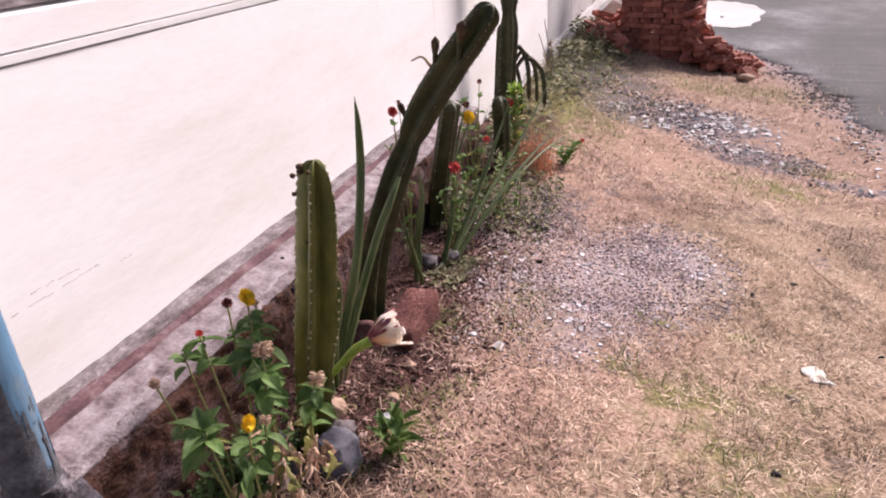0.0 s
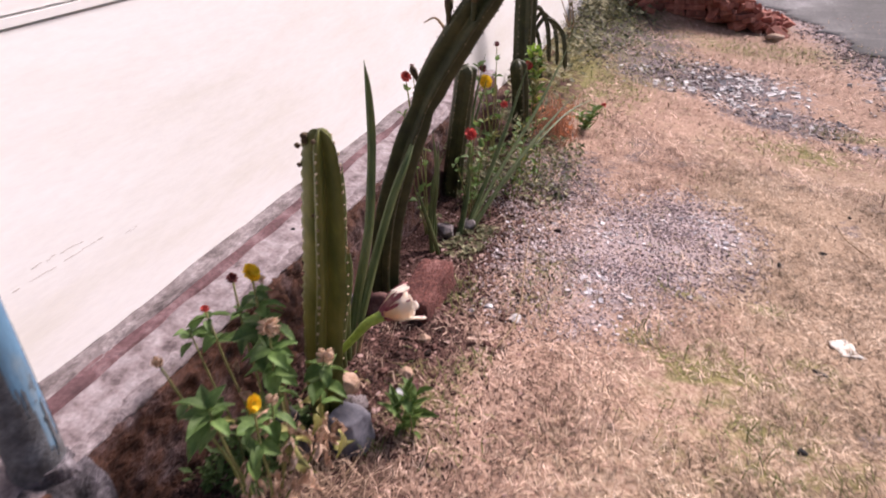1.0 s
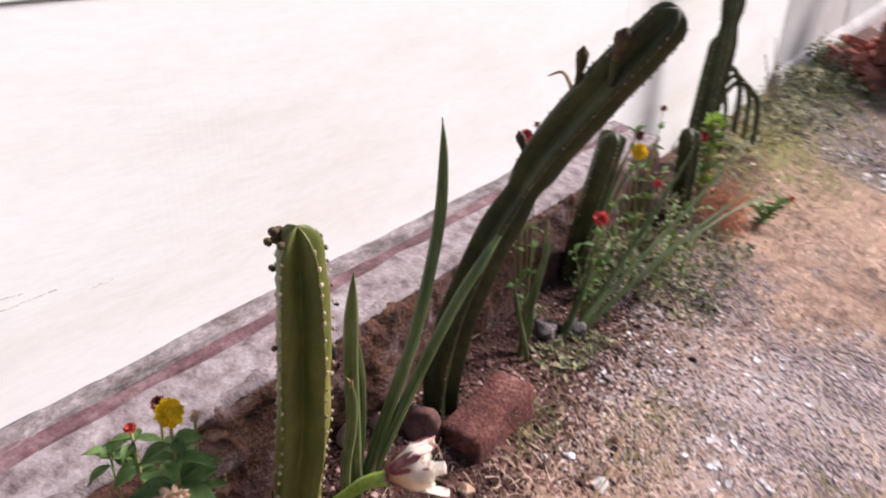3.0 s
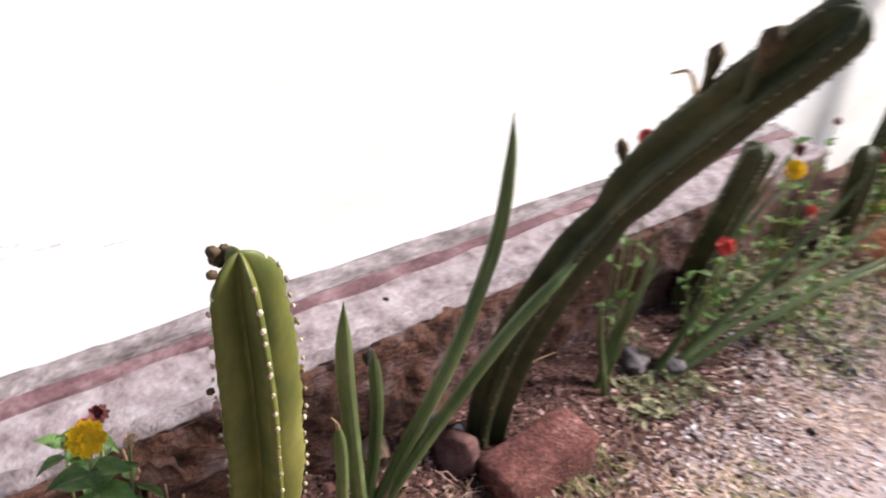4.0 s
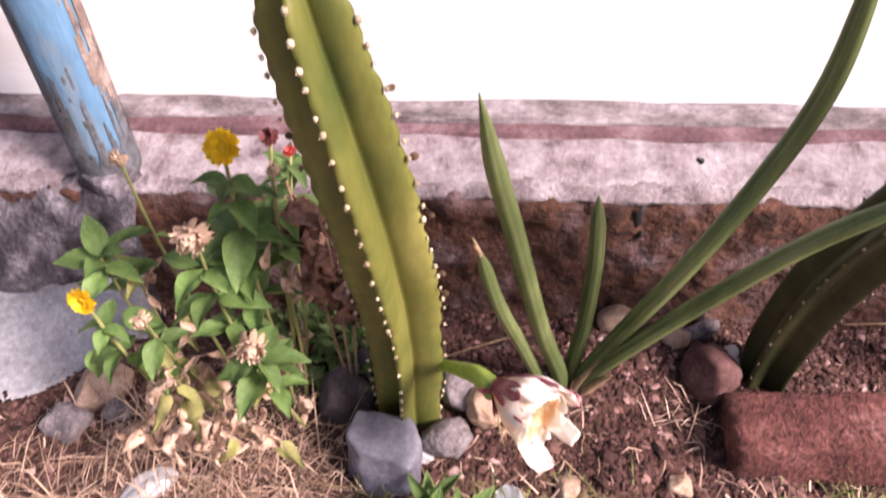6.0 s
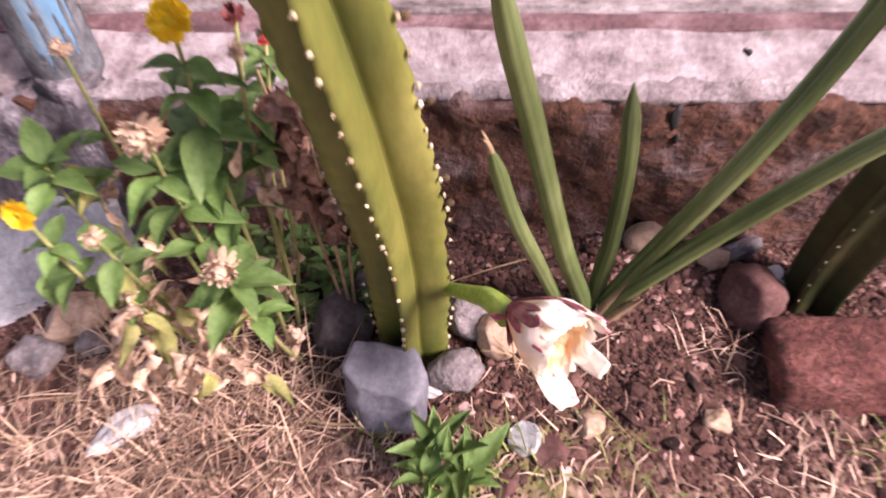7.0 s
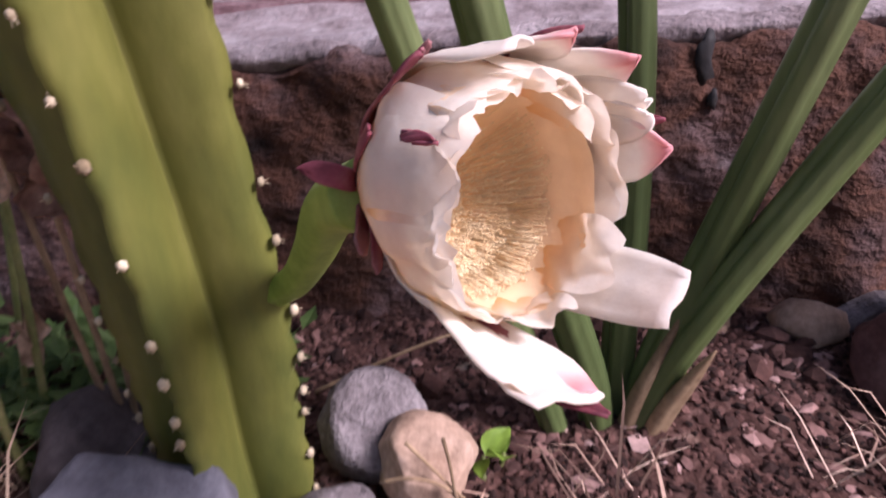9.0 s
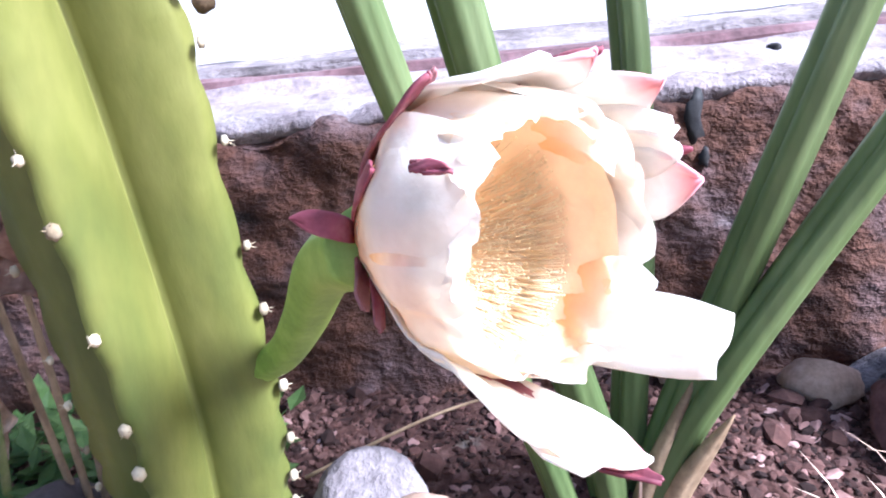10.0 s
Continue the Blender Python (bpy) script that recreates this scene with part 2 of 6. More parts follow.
def ground_material():
    """Earth, matted straw and gravel: which of them lies where follows the plan, broken up by noise."""
    m = bpy.data.materials.new("dry_ground")
    m.use_nodes = True
    nt = m.node_tree
    n, ln = nt.nodes, nt.links
    b = n["Principled BSDF"]
    b.inputs["Roughness"].default_value, b.inputs["Specular IOR Level"].default_value = 0.95, 0.15
    pos = n.new("ShaderNodeTexCoord").outputs["Object"]

    def noise_at(scale, detail=6.0):
        k = n.new("ShaderNodeTexNoise")
        k.inputs["Scale"].default_value, k.inputs["Detail"].default_value, k.inputs["Roughness"].default_value = scale, detail, 0.65
        ln.new(pos, k.inputs["Vector"])
        return k.outputs[0]

    def ramp_of(value, stops):
        k = n.new("ShaderNodeValToRGB")
        k.color_ramp.elements.remove(k.color_ramp.elements[1])
        for i, (at, c) in enumerate(stops):
            e = k.color_ramp.elements[0] if i == 0 else k.color_ramp.elements.new(at)
            e.position, e.color = at, (*c, 1)
        ln.new(value, k.inputs[0])
        return k.outputs[0]

    fine, mid = noise_at(95), noise_at(14)
    earth = ramp_of(fine, [(0.30, (0.030, 0.014, 0.011)), (0.5, (0.085, 0.042, 0.034)), (0.70, (0.19, 0.11, 0.092))])
    straw = ramp_of(fine, [(0.30, (0.16, 0.088, 0.060)), (0.50, (0.37, 0.24, 0.178)), (0.70, (0.58, 0.42, 0.335))])
    rubble = ramp_of(noise_at(140), [(0.30, (0.23, 0.165, 0.155)), (0.5, (0.40, 0.315, 0.305)), (0.72, (0.60, 0.52, 0.505))])
    moss = ramp_of(fine, [(0.30, (0.11, 0.11, 0.035)), (0.7, (0.32, 0.27, 0.12))])

    def blend(mask, a, c):
        k = n.new("ShaderNodeMix")
        k.data_type = "RGBA"
        ln.new(mask, k.inputs[0]), ln.new(a, k.inputs[6]), ln.new(c, k.inputs[7])
        return k.outputs[2]

    def attr(name):
        k = n.new("ShaderNodeAttribute")
        k.attribute_name = name
        add = n.new("ShaderNodeMath")
        add.operation = "ADD"
        ln.new(k.outputs["Fac"], add.inputs[0])
        off = n.new("ShaderNodeMapRange")
        off.inputs[1].default_value, off.inputs[2].default_value, off.inputs[3].default_value, off.inputs[4].default_value = 0.3, 0.7, -0.45, 0.45
        ln.new(mid, off.inputs[0]), ln.new(off.outputs[0], add.inputs[1])
        out = n.new("ShaderNodeMapRange")
        out.inputs[1].default_value, out.inputs[2].default_value = 0.3, 0.7
        ln.new(add.outputs[0], out.inputs[0])
        return out.outputs[0]

    hay = ramp_of(fine, [(0.30, (0.155, 0.095, 0.058)), (0.50, (0.36, 0.250, 0.172)), (0.70, (0.575, 0.44, 0.335))])
    c = blend(attr("bed"), blend(attr("hay"), straw, hay), earth)
    c = blend(attr("gravel"), c, rubble)
    c = blend(attr("green"), c, moss)
    c = blend(attr("dark"), c, ramp_of(noise_at(60), [(0.32, (0.055, 0.040, 0.042)), (0.5, (0.15, 0.118, 0.122)), (0.70, (0.34, 0.29, 0.295))]))
    ln.new(c, b.inputs["Base Color"])
    bp = n.new("ShaderNodeBump")
    bp.inputs["Strength"].default_value, bp.inputs["Distance"].default_value = 0.8, 0.006
    ln.new(fine, bp.inputs["Height"]), ln.new(bp.outputs[0], b.inputs["Normal"])
    return m


# ---- shape helpers ----
rng = np.random.default_rng(7)
UP = Vector((0, 0, 1))


def thing(name, at, label, category, group="", kind=""):
    ob = new(name)
    ob.empty_display_size = 0.05
    ob.location = at
    return tagged(ob, label, category, group, kind)


def mesh_from(name, bm, mat, smooth=True):
    me = bpy.data.meshes.new(name)
    bm.normal_update()
    bm.to_mesh(me)
    bm.free()
    for p in me.polygons:
        p.use_smooth = smooth
    if mat:
        me.materials.append(mat)
    return me


def adopt(ob, parent):
    """Makes ob a part of parent, with its shape left where it is in the world (parts of parts keep an unmoved parent)."""
    ob.parent = parent
    ob.matrix_parent_inverse = Matrix.Translation(-parent.location) if parent.parent is None else Matrix.Identity(4)
    return ob


def part(name, bm, mat, parent=None, label="", smooth=True):
    me = bm if isinstance(bm, bpy.types.Mesh) else mesh_from(name, bm, mat, smooth)
    ob = new(name, me)
    if parent is not None:
        adopt(ob, parent)
    return tagged(ob, label)


def placed(name, me, m, parent, label=""):
    ob = new(name, me)
    ob.matrix_basis = m
    return tagged(adopt(ob, parent), label)


def spline(points, n):
    """A smooth line through the points, n steps long."""
    p = [Vector(q) for q in points]
    p = [2 * p[0] - p[1]] + p + [2 * p[-1] - p[-2]]
    out, spans = [], len(p) - 3
    for i in range(n + 1):
        u = i / n * spans
        k = min(int(u), spans - 1)
        t = u - k
        a, b, c, d = p[k:k + 4]
        out.append(0.5 * (2 * b + (c - a) * t + (2 * a - 5 * b + 4 * c - d) * t * t + (3 * b - a - 3 * c + d) * t ** 3))
    return out


def frames_along(line, ref):
    """Tangent and two cross directions at each point; the first cross direction stays near ref."""
    out = []
    for i, p in enumerate(line):
        t = (line[min(i + 1, len(line) - 1)] - line[max(i - 1, 0)]).normalized()
        x = (ref - ref.dot(t) * t).normalized()
        out.append((p, t, x, t.cross(x)))
    return out


def sweep(points, radius, sides=12, steps=24, ref=Vector((1, 0, 0)), bm=None, cap=True):
    """A tube along a smooth line; radius(s, angle) in metres, s from 0 at the foot to 1 at the tip."""
    bm = bm or bmesh.new()
    line = spline(points, steps)
    rings = []
    for i, (p, t, x, y) in enumerate(frames_along(line, ref)):
        s = i / steps
        ring = []
        for k in range(sides):
            a = 2 * math.pi * k / sides
            r = radius(s, a)
            ring.append(bm.verts.new(p + r * (math.cos(a) * x + math.sin(a) * y)))
        rings.append(ring)
    for a, b in zip(rings, rings[1:]):
        for k in range(sides):
            bm.faces.new((a[k], a[(k + 1) % sides], b[(k + 1) % sides], b[k]))
    if cap:
        bm.faces.new(rings[0][::-1]), bm.faces.new(rings[-1])
    return bm


def box(bm, size, m=None, bevel=0.0, jitter=0.0):
    """A block centred on its middle, with bevelled, slightly uneven edges, added to bm."""
    made = bmesh.ops.create_cube(bm, size=1.0)["verts"]
    for v in made:
        v.co = Vector((v.co.x * size[0], v.co.y * size[1], v.co.z * size[2]))
    if bevel:
        edges = list({e for v in made for e in v.link_edges})
        res = bmesh.ops.bevel(bm, geom=edges, offset=bevel, segments=1, profile=0.5, affect="EDGES")
        made = [v for v in bm.verts if v in set(res["verts"])] or list(made)
    for v in made:
        if jitter:
            v.co += Vector(rng.uniform(-jitter, jitter, 3))
        if m is not None:
            v.co = m @ v.co
    return bm


def brick_mesh(name, size, bevel, jitter, mat):
    bm = bmesh.new()
    box(bm, size, None, bevel, jitter)
    return mesh_from(name, bm, mat, False)


def raw_mesh(name, verts, quads=None, tris=None, mat=None, smooth=False):
    """A mesh straight from arrays of corners and faces."""
    me = bpy.data.meshes.new(name)
    loops = [a.reshape(-1) for a in (quads, tris) if a is not None and len(a)]
    sizes = [np.full(len(a), a.shape[1]) for a in (quads, tris) if a is not None and len(a)]
    loops, sizes = np.concatenate(loops).astype(np.int32), np.concatenate(sizes).astype(np.int32)
    me.vertices.add(len(verts))
    me.vertices.foreach_set("co", np.asarray(verts, np.float32).reshape(-1))
    me.loops.add(len(loops))
    me.loops.foreach_set("vertex_index", loops)
    me.polygons.add(len(sizes))
    me.polygons.foreach_set("loop_start", np.r_[0, np.cumsum(sizes)[:-1]].astype(np.int32))
    me.polygons.foreach_set("use_smooth", np.full(len(sizes), smooth))
    me.update(calc_edges=True)
    me.validate()
    if mat:
        me.materials.append(mat)
    return me


LATTICE = np.random.default_rng(3).random((256, 256))


def ripple(x, y, scale):
    """Smooth value noise from -1 to 1 over the plan."""
    u, v = np.asarray(x) * scale + 100, np.asarray(y) * scale + 100
    i, j = np.floor(u).astype(int), np.floor(v).astype(int)
    a, b = u - i, v - j
    a, b = a * a * (3 - 2 * a), b * b * (3 - 2 * b)
    g = lambda p, q: LATTICE[p % 256, q % 256]
    return 2 * ((g(i, j) * (1 - a) + g(i + 1, j) * a) * (1 - b) + (g(i, j + 1) * (1 - a) + g(i + 1, j + 1) * a) * b) - 1


def ground_z(x, y):
    """Height of the ground: a bed along the wall that falls off towards the road."""
    x, y = np.asarray(x, float), np.asarray(y, float)
    a = np.interp(x, [0.0, 0.15, 0.33, 0.42, 0.5, 0.85, 1.5, 2.0, 2.5], [-0.055, -0.055, -0.067, -0.075, -0.088, -0.145, -0.275, -0.36, -0.385])
    z = a - 0.30 * np.interp(x, [0.1, 0.55], [0.42, 1.0]) * (1 - np.exp(-np.maximum(y - 0.27, 0) / 3.2))
    z = np.where(z < -0.42, -0.42 - 0.10 * (1 - np.exp((z + 0.42) / 0.10)), z)
    near = np.exp(-np.maximum(np.hypot(x - 0.8, y - 0.5) - 2.5, 0) / 4)
    return z + near * (0.010 * ripple(x, y, 3.1) + 0.006 * ripple(x, y, 11) + 0.003 * ripple(x, y, 31))


def gz(x, y):
    return float(ground_z(x, y))


def on_ground(x, y, lift=0.0):
    return Vector((x, y, gz(x, y) + lift))


def blob(x, y, cx, cy, rx, ry, turn=0.0):
    """1 inside an oval of the plan, falling to 0 outside."""
    c, s = math.cos(radians(turn)), math.sin(radians(turn))
    u, v = (x - cx) * c + (y - cy) * s, -(x - cx) * s + (y - cy) * c
    return np.clip(1.5 - np.hypot(u / rx, v / ry), 0, 1)


ROAD_Y = [-8.0, 0.0, 2.4, 3.6, 4.2, 4.7, 5.4, 6.1, 6.75, 7.1, 7.5, 8.0, 8.4]
ROAD_X = [2.9, 2.75, 2.6, 2.42, 2.30, 2.17, 2.03, 1.82, 1.62, 1.40, 1.10, 0.60, 0.15]


def gravel_at(x, y):
    return np.maximum.reduce([0.85 * np.clip(1 - (np.interp(y, ROAD_Y, ROAD_X) - x) / 0.42, 0, 1), blob(x, y, 0.83, 1.15, 0.27, 0.50, -14), blob(x, y, 1.05, 1.4, 0.22, 0.35), 0.9 * blob(x, y, 0.98, 3.90, 0.58, 0.40, 0), 0.8 * blob(x, y, 1.40, 3.35, 0.36, 0.24, -25), 0.6 * blob(x, y, 1.95, 2.95, 0.30, 0.10, -15), 0.75 * blob(x, y, 0.55, 1.5, 0.25, 0.3)])


def dark_at(x, y):
    """Darker, damp-looking grit: the far patch of rubble and the litter under the plants' edge."""
    return np.maximum.reduce([0.95 * blob(x, y, 0.98, 3.85, 0.62, 0.44, 0), 0.9 * blob(x, y, 1.42, 3.30, 0.38, 0.26, -25), 0.6 * blob(x, y, 1.95, 2.95, 0.30, 0.10, -15), 0.75 * blob(x, y, 0.52, 1.72, 0.20, 0.30), 0.55 * np.clip(1 - (np.interp(y, ROAD_Y, ROAD_X) - x) / 0.35, 0, 1), 0.8 * blob(x, y, 0.42, 4.6, 0.5, 0.8), 0.5 * blob(x, y, 0.79, 2.21, 0.10, 0.20), 0.65 * blob(x, y, 1.63, 1.88, 0.07, 0.06), 0.6 * blob(x, y, 1.79, 2.18, 0.08, 0.06), 0.5 * blob(x, y, 1.52, 0.49, 0.07, 0.05), 0.4 * blob(x, y, 1.0, 2.2, 0.12, 0.16), 0.35 * blob(x, y, 1.5, 2.35, 0.25, 0.12), 0.4 * blob(x, y, 1.25, 1.9, 0.08, 0.06)])


def hay_at(x, y):
    """Where the straw is old and yellowish-grey: out in the open, away from the bed."""
    return np.clip((x - 0.98) / 0.5 + 0.5 + 0.35 * ripple(x, y, 2.3), 0, 1) * np.clip((3.6 - y) / 1.6, 0.25, 1)


def bed_at(x, y):
    edge = np.where(y < 0.1, 0.55, np.where(y < 1.6, 0.57, 0.42))
    return np.clip((edge - x) / 0.24 + 0.5, 0, 1)


def green_at(x, y):
    return np.maximum.reduce([0.70 * blob(x, y, 0.96, 0.66, 0.07, 0.05), 0.75 * blob(x, y, 1.08, 0.58, 0.08, 0.05), 0.6 * blob(x, y, 1.03, 0.96, 0.07, 0.05), 0.75 * blob(x, y, 1.78, 3.15, 0.22, 0.10), 0.5 * blob(x, y, 1.15, 0.62, 0.22, 0.12), 0.5 * blob(x, y, 0.66, 0.78, 0.10, 0.22), 0.5 * blob(x, y, 1.5, 2.75, 0.3, 0.2), 0.75 * blob(x, y, 0.35, 4.2, 0.5, 1.5), 0.55 * blob(x, y, 1.22, 0.40, 0.10, 0.06), 0.55 * blob(x, y, 1.42, 0.75, 0.09, 0.06), 0.6 * blob(x, y, 1.30, 1.02, 0.07, 0.05), 0.4 * blob(x, y, 1.3, 0.3, 0.25, 0.3), 0.5 * blob(x, y, 1.3, 5.0, 0.9, 0.35), 0.5 * blob(x, y, 0.55, 0.10, 0.12, 0.16), 0.4 * blob(x, y, 0.40, 1.55, 0.2, 0.4)])


# ---- setting ----
def stretch_axis(*spans):
    """Grid lines: spans of (from, to, step), joined."""
    return np.unique(np.round(np.concatenate([np.arange(a, b, s) for a, b, s in spans]), 4))


gx = stretch_axis((-60, -4, 8), (-4, -0.3, 0.6), (-0.3, 1.9, 0.014), (1.9, 3, 0.06), (3, 8, 0.5), (8, 61, 6))
gy = stretch_axis((-60, -6, 8), (-6, -1.2, 0.4), (-1.2, 1.6, 0.015), (1.6, 4.4, 0.035), (4.4, 8, 0.12), (8, 14, 0.4), (14, 20, 1), (20, 61, 6))
GX, GY = np.meshgrid(gx, gy, indexing="ij")
verts = np.stack([GX, GY, ground_z(GX, GY)], -1).reshape(-1, 3)
ids = np.arange(len(verts)).reshape(GX.shape)
quads = np.stack([ids[:-1, :-1], ids[1:, :-1], ids[1:, 1:], ids[:-1, 1:]], -1).reshape(-1, 4)
me = raw_mesh("ground", verts, quads, None, ground_material(), True)
for key, fn in (("bed", bed_at), ("gravel", gravel_at), ("green", green_at), ("dark", dark_at), ("hay", hay_at)):
    layer = me.attributes.new(key, "FLOAT", "POINT")
    layer.data.foreach_set("value", np.broadcast_to(fn(GX, GY), GX.shape).astype(np.float32).reshape(-1))
tagged(new("ground", me), "dry earth with matted straw and patches of grey gravel", "ground", kind="structure")


def sheet(name, outline, lift, mat, label, category, thick=0.03, step=0.25):
    """A thin slab that lies on the ground, from the plan of its outline."""
    bm = bmesh.new()
    base = bm.faces.new([bm.verts.new((x, y, 0)) for x, y in outline])
    bmesh.ops.triangulate(bm, faces=[base])
    for _ in range(3):
        bmesh.ops.subdivide_edges(bm, edges=[e for e in bm.edges if e.calc_length() > step], cuts=1, use_grid_fill=False)
        bmesh.ops.triangulate(bm, faces=bm.faces[:])
    for v in bm.verts:
        v.co.z = gz(v.co.x, v.co.y) + lift
    top = bm.faces[:]
    res = bmesh.ops.extrude_face_region(bm, geom=top)
    for v in [g for g in res["geom"] if isinstance(g, bmesh.types.BMVert)]:
        v.co.z -= thick
    bmesh.ops.recalc_face_normals(bm, faces=bm.faces[:])
    return tagged(new(name, mesh_from(name, bm, mat, False)), label, category, kind="structure")


# the road: a strip that starts at a ragged edge and runs off to the far side
ey = np.concatenate([np.arange(-8, 2.4, 0.4), np.arange(2.4, 8.4, 0.025), [8.4, 10, 14, 20, 30, 45]])
ex = np.interp(ey, ROAD_Y, ROAD_X) + np.where(ey < 8.4, 0.11 * ripple(ey, 5, 2.3) + 0.07 * ripple(ey, 9, 7) + 0.03 * ripple(ey, 2, 26), 0)
reach = np.array([-0.03, 0.0, 0.06, 0.15, 0.3, 0.6, 1.0, 1.6, 2.5, 4, 7, 12])
RX, RY = ex[:, None] + reach[None], np.broadcast_to(ey[:, None], (len(ey), len(reach)))
RZ = ground_z(RX, RY) + np.where(reach < 0, -0.02, np.where(reach == 0, 0.004, 0.014))[None]
ids = np.arange(RX.size).reshape(RX.shape)
me = raw_mesh("road", np.stack([RX, RY, RZ], -1).reshape(-1, 3), np.stack([ids[:-1, :-1], ids[:-1, 1:], ids[1:, 1:], ids[1:, :-1]], -1).reshape(-1, 4), None, M["asphalt"], True)
tagged(new("road", me), "worn grey asphalt road with faded patches", "road", kind="structure")
angles = np.linspace(0, 2 * math.pi, 72, endpoint=False)
oval = [(1.36 + 0.52 * math.cos(a) * (1 + 0.10 * math.sin(3 * a) + 0.05 * math.sin(11 * a)), 9.35 + 1.30 * math.sin(a) * (1 + 0.08 * math.cos(2 * a) + 0.04 * math.sin(13 * a))) for a in angles]
sheet("cement_patch", oval, 0.021, M["slurry"], "pale dried cement slurry spilt on the road", "cement", step=0.6, thick=0.015)


def profile_wall(name, profile, y0, y1, mat, label, category, step=0.05, wobble=0.0, kind="structure", parent=None, rough=9.0, ragged=0.0):
    """A course along the wall: its cross-section in x and z drawn along y, made uneven by wobble."""
    ys = np.arange(y0, y1 + 1e-6, step)
    bm = bmesh.new()
    rows = []
    for y in ys:
        row = []
        for k, (x, z) in enumerate(profile):
            dx = wobble * float(ripple(y, z * 3 + k, rough)) if 0 < k < len(profile) - 1 else 0
            dz = 0.7 * wobble * float(ripple(y + 40, x * 5 + k, rough * 0.7)) if 0 < k < len(profile) - 1 else 0
            if ragged and k in (1, 2):
                dz = ragged * (float(ripple(y, 3, 9)) + 0.6 * float(ripple(y, 8, 31)))
            row.append(bm.verts.new((x + dx, y, z + dz)))
        rows.append(row)
    for a, b in zip(rows, rows[1:]):
        for k in range(len(profile) - 1):
            bm.faces.new((a[k], b[k], b[k + 1], a[k + 1]))
    bm.faces.new(rows[0]), bm.faces.new(rows[-1][::-1])
    k = len(profile) - 1
    for a, b in zip(rows, rows[1:]):
        bm.faces.new((a[k], b[k], b[0], a[0]))
    bmesh.ops.recalc_face_normals(bm, faces=bm.faces[:])
    ob = part(name, bm, mat, parent, smooth=False)
    return tagged(ob, label, category, kind=kind) if parent is None else ob


Y0, Y1, YP = -2.6, 4.47, 1.95
# the painted wall: a plain face, a double lip and a sloping cope
CRACKS = ((-0.235, 0.388, -0.11, 0.382), (-0.285, 0.368, -0.055, 0.366), (0.016, 0.247, 0.024, 0.246), (-0.41, 0.342, -0.346, 0.348), (-0.03, 0.348, 0.01, 0.348), (0.102, 0.236, 0.110, 0.236))
FACE = [(0.0, 0.763), (-0.010, 0.7635), (-0.010, 0.7675), (0.003, 0.768), (0.004, 0.782), (-0.009, 0.7825), (-0.009, 0.7865), (0.002, 0.787), (0.003, 0.842), (-0.02, 0.852), (-0.22, 0.852)]
wall = profile_wall("wall_garden", [(-0.22, 0.183), (-0.004, 0.183), (0.001, 0.188)] + FACE, Y0, YP, M["plaster"], "white painted plaster compound wall with a double lip", "wall", 0.015, 0.0018, rough=2.2, ragged=0.0035)
profile_wall("wall_garden_far", [(-0.22, -0.6), (0.0, -0.6), (0.0, -0.58)] + FACE, YP, Y1, M["plaster"], "white painted plaster wall going down into the weeds", "wall", 0.035, 0.0018, rough=2.2)
profile_wall("trim_cement", [(-0.22, 0.06), (0.039, 0.100), (0.042, 0.176), (0.037, 0.1815), (0.018, 0.185), (-0.001, 0.190), (-0.22, 0.190)], Y0, YP, M["cement"], "crumbling grey cement course under the paint", "trim", 0.02, 0.006, rough=14)
profile_wall("trim_groove", [(-0.22, 0.05), (0.066, 0.090), (0.069, 0.169), (0.063, 0.1745), (0.040, 0.177), (-0.22, 0.176)], Y0, YP, M["oxide"], "rust-red stained groove along the wall foot", "trim", 0.02, 0.004, rough=14)
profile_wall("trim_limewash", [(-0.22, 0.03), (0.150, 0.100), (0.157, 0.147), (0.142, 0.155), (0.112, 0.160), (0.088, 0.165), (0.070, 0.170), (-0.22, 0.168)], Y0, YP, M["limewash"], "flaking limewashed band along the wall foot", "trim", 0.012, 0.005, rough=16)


def rough_face(name, profile, ys, mat, label, category, amounts, steps):
    """A crumbling face along the wall: a cross-section drawn along y, pitted at several scales."""
    line = spline([(x, 0, z) for x, z in profile], steps)
    px, pz = np.array([p.x for p in line]), np.array([p.z for p in line])
    run = np.concatenate([[0], np.cumsum(np.hypot(np.diff(px), np.diff(pz)))])
    Yg, Ug = np.meshgrid(ys, run, indexing="ij")
    d = sum(k * ripple(Yg + 3 * n, Ug + 7 * n, s) for n, (s, k) in enumerate(amounts))
    fade = np.ones(len(line))
    fade[0] = fade[-1] = 0
    tx, tz = np.gradient(px), np.gradient(pz)
    size = np.hypot(tx, tz)
    X = px[None] + d * (-tz / size * fade)[None] * -1
    Z = pz[None] + d * (tx / size * fade)[None] * -1
    i = np.arange(X.size).reshape(X.shape)
    f = np.stack([i[:-1, :-1], i[1:, :-1], i[1:, 1:], i[:-1, 1:]], -1).reshape(-1, 4)
    me = raw_mesh(name, np.stack([X, Yg, Z], -1).reshape(-1, 3), f, None, mat, True)
    bm = bmesh.new()
    bm.from_mesh(me)
    bmesh.ops.recalc_face_normals(bm, faces=bm.faces[:])
    bm.to_mesh(me)
    bm.free()
    return tagged(new(name, me), label, category, kind="structure")


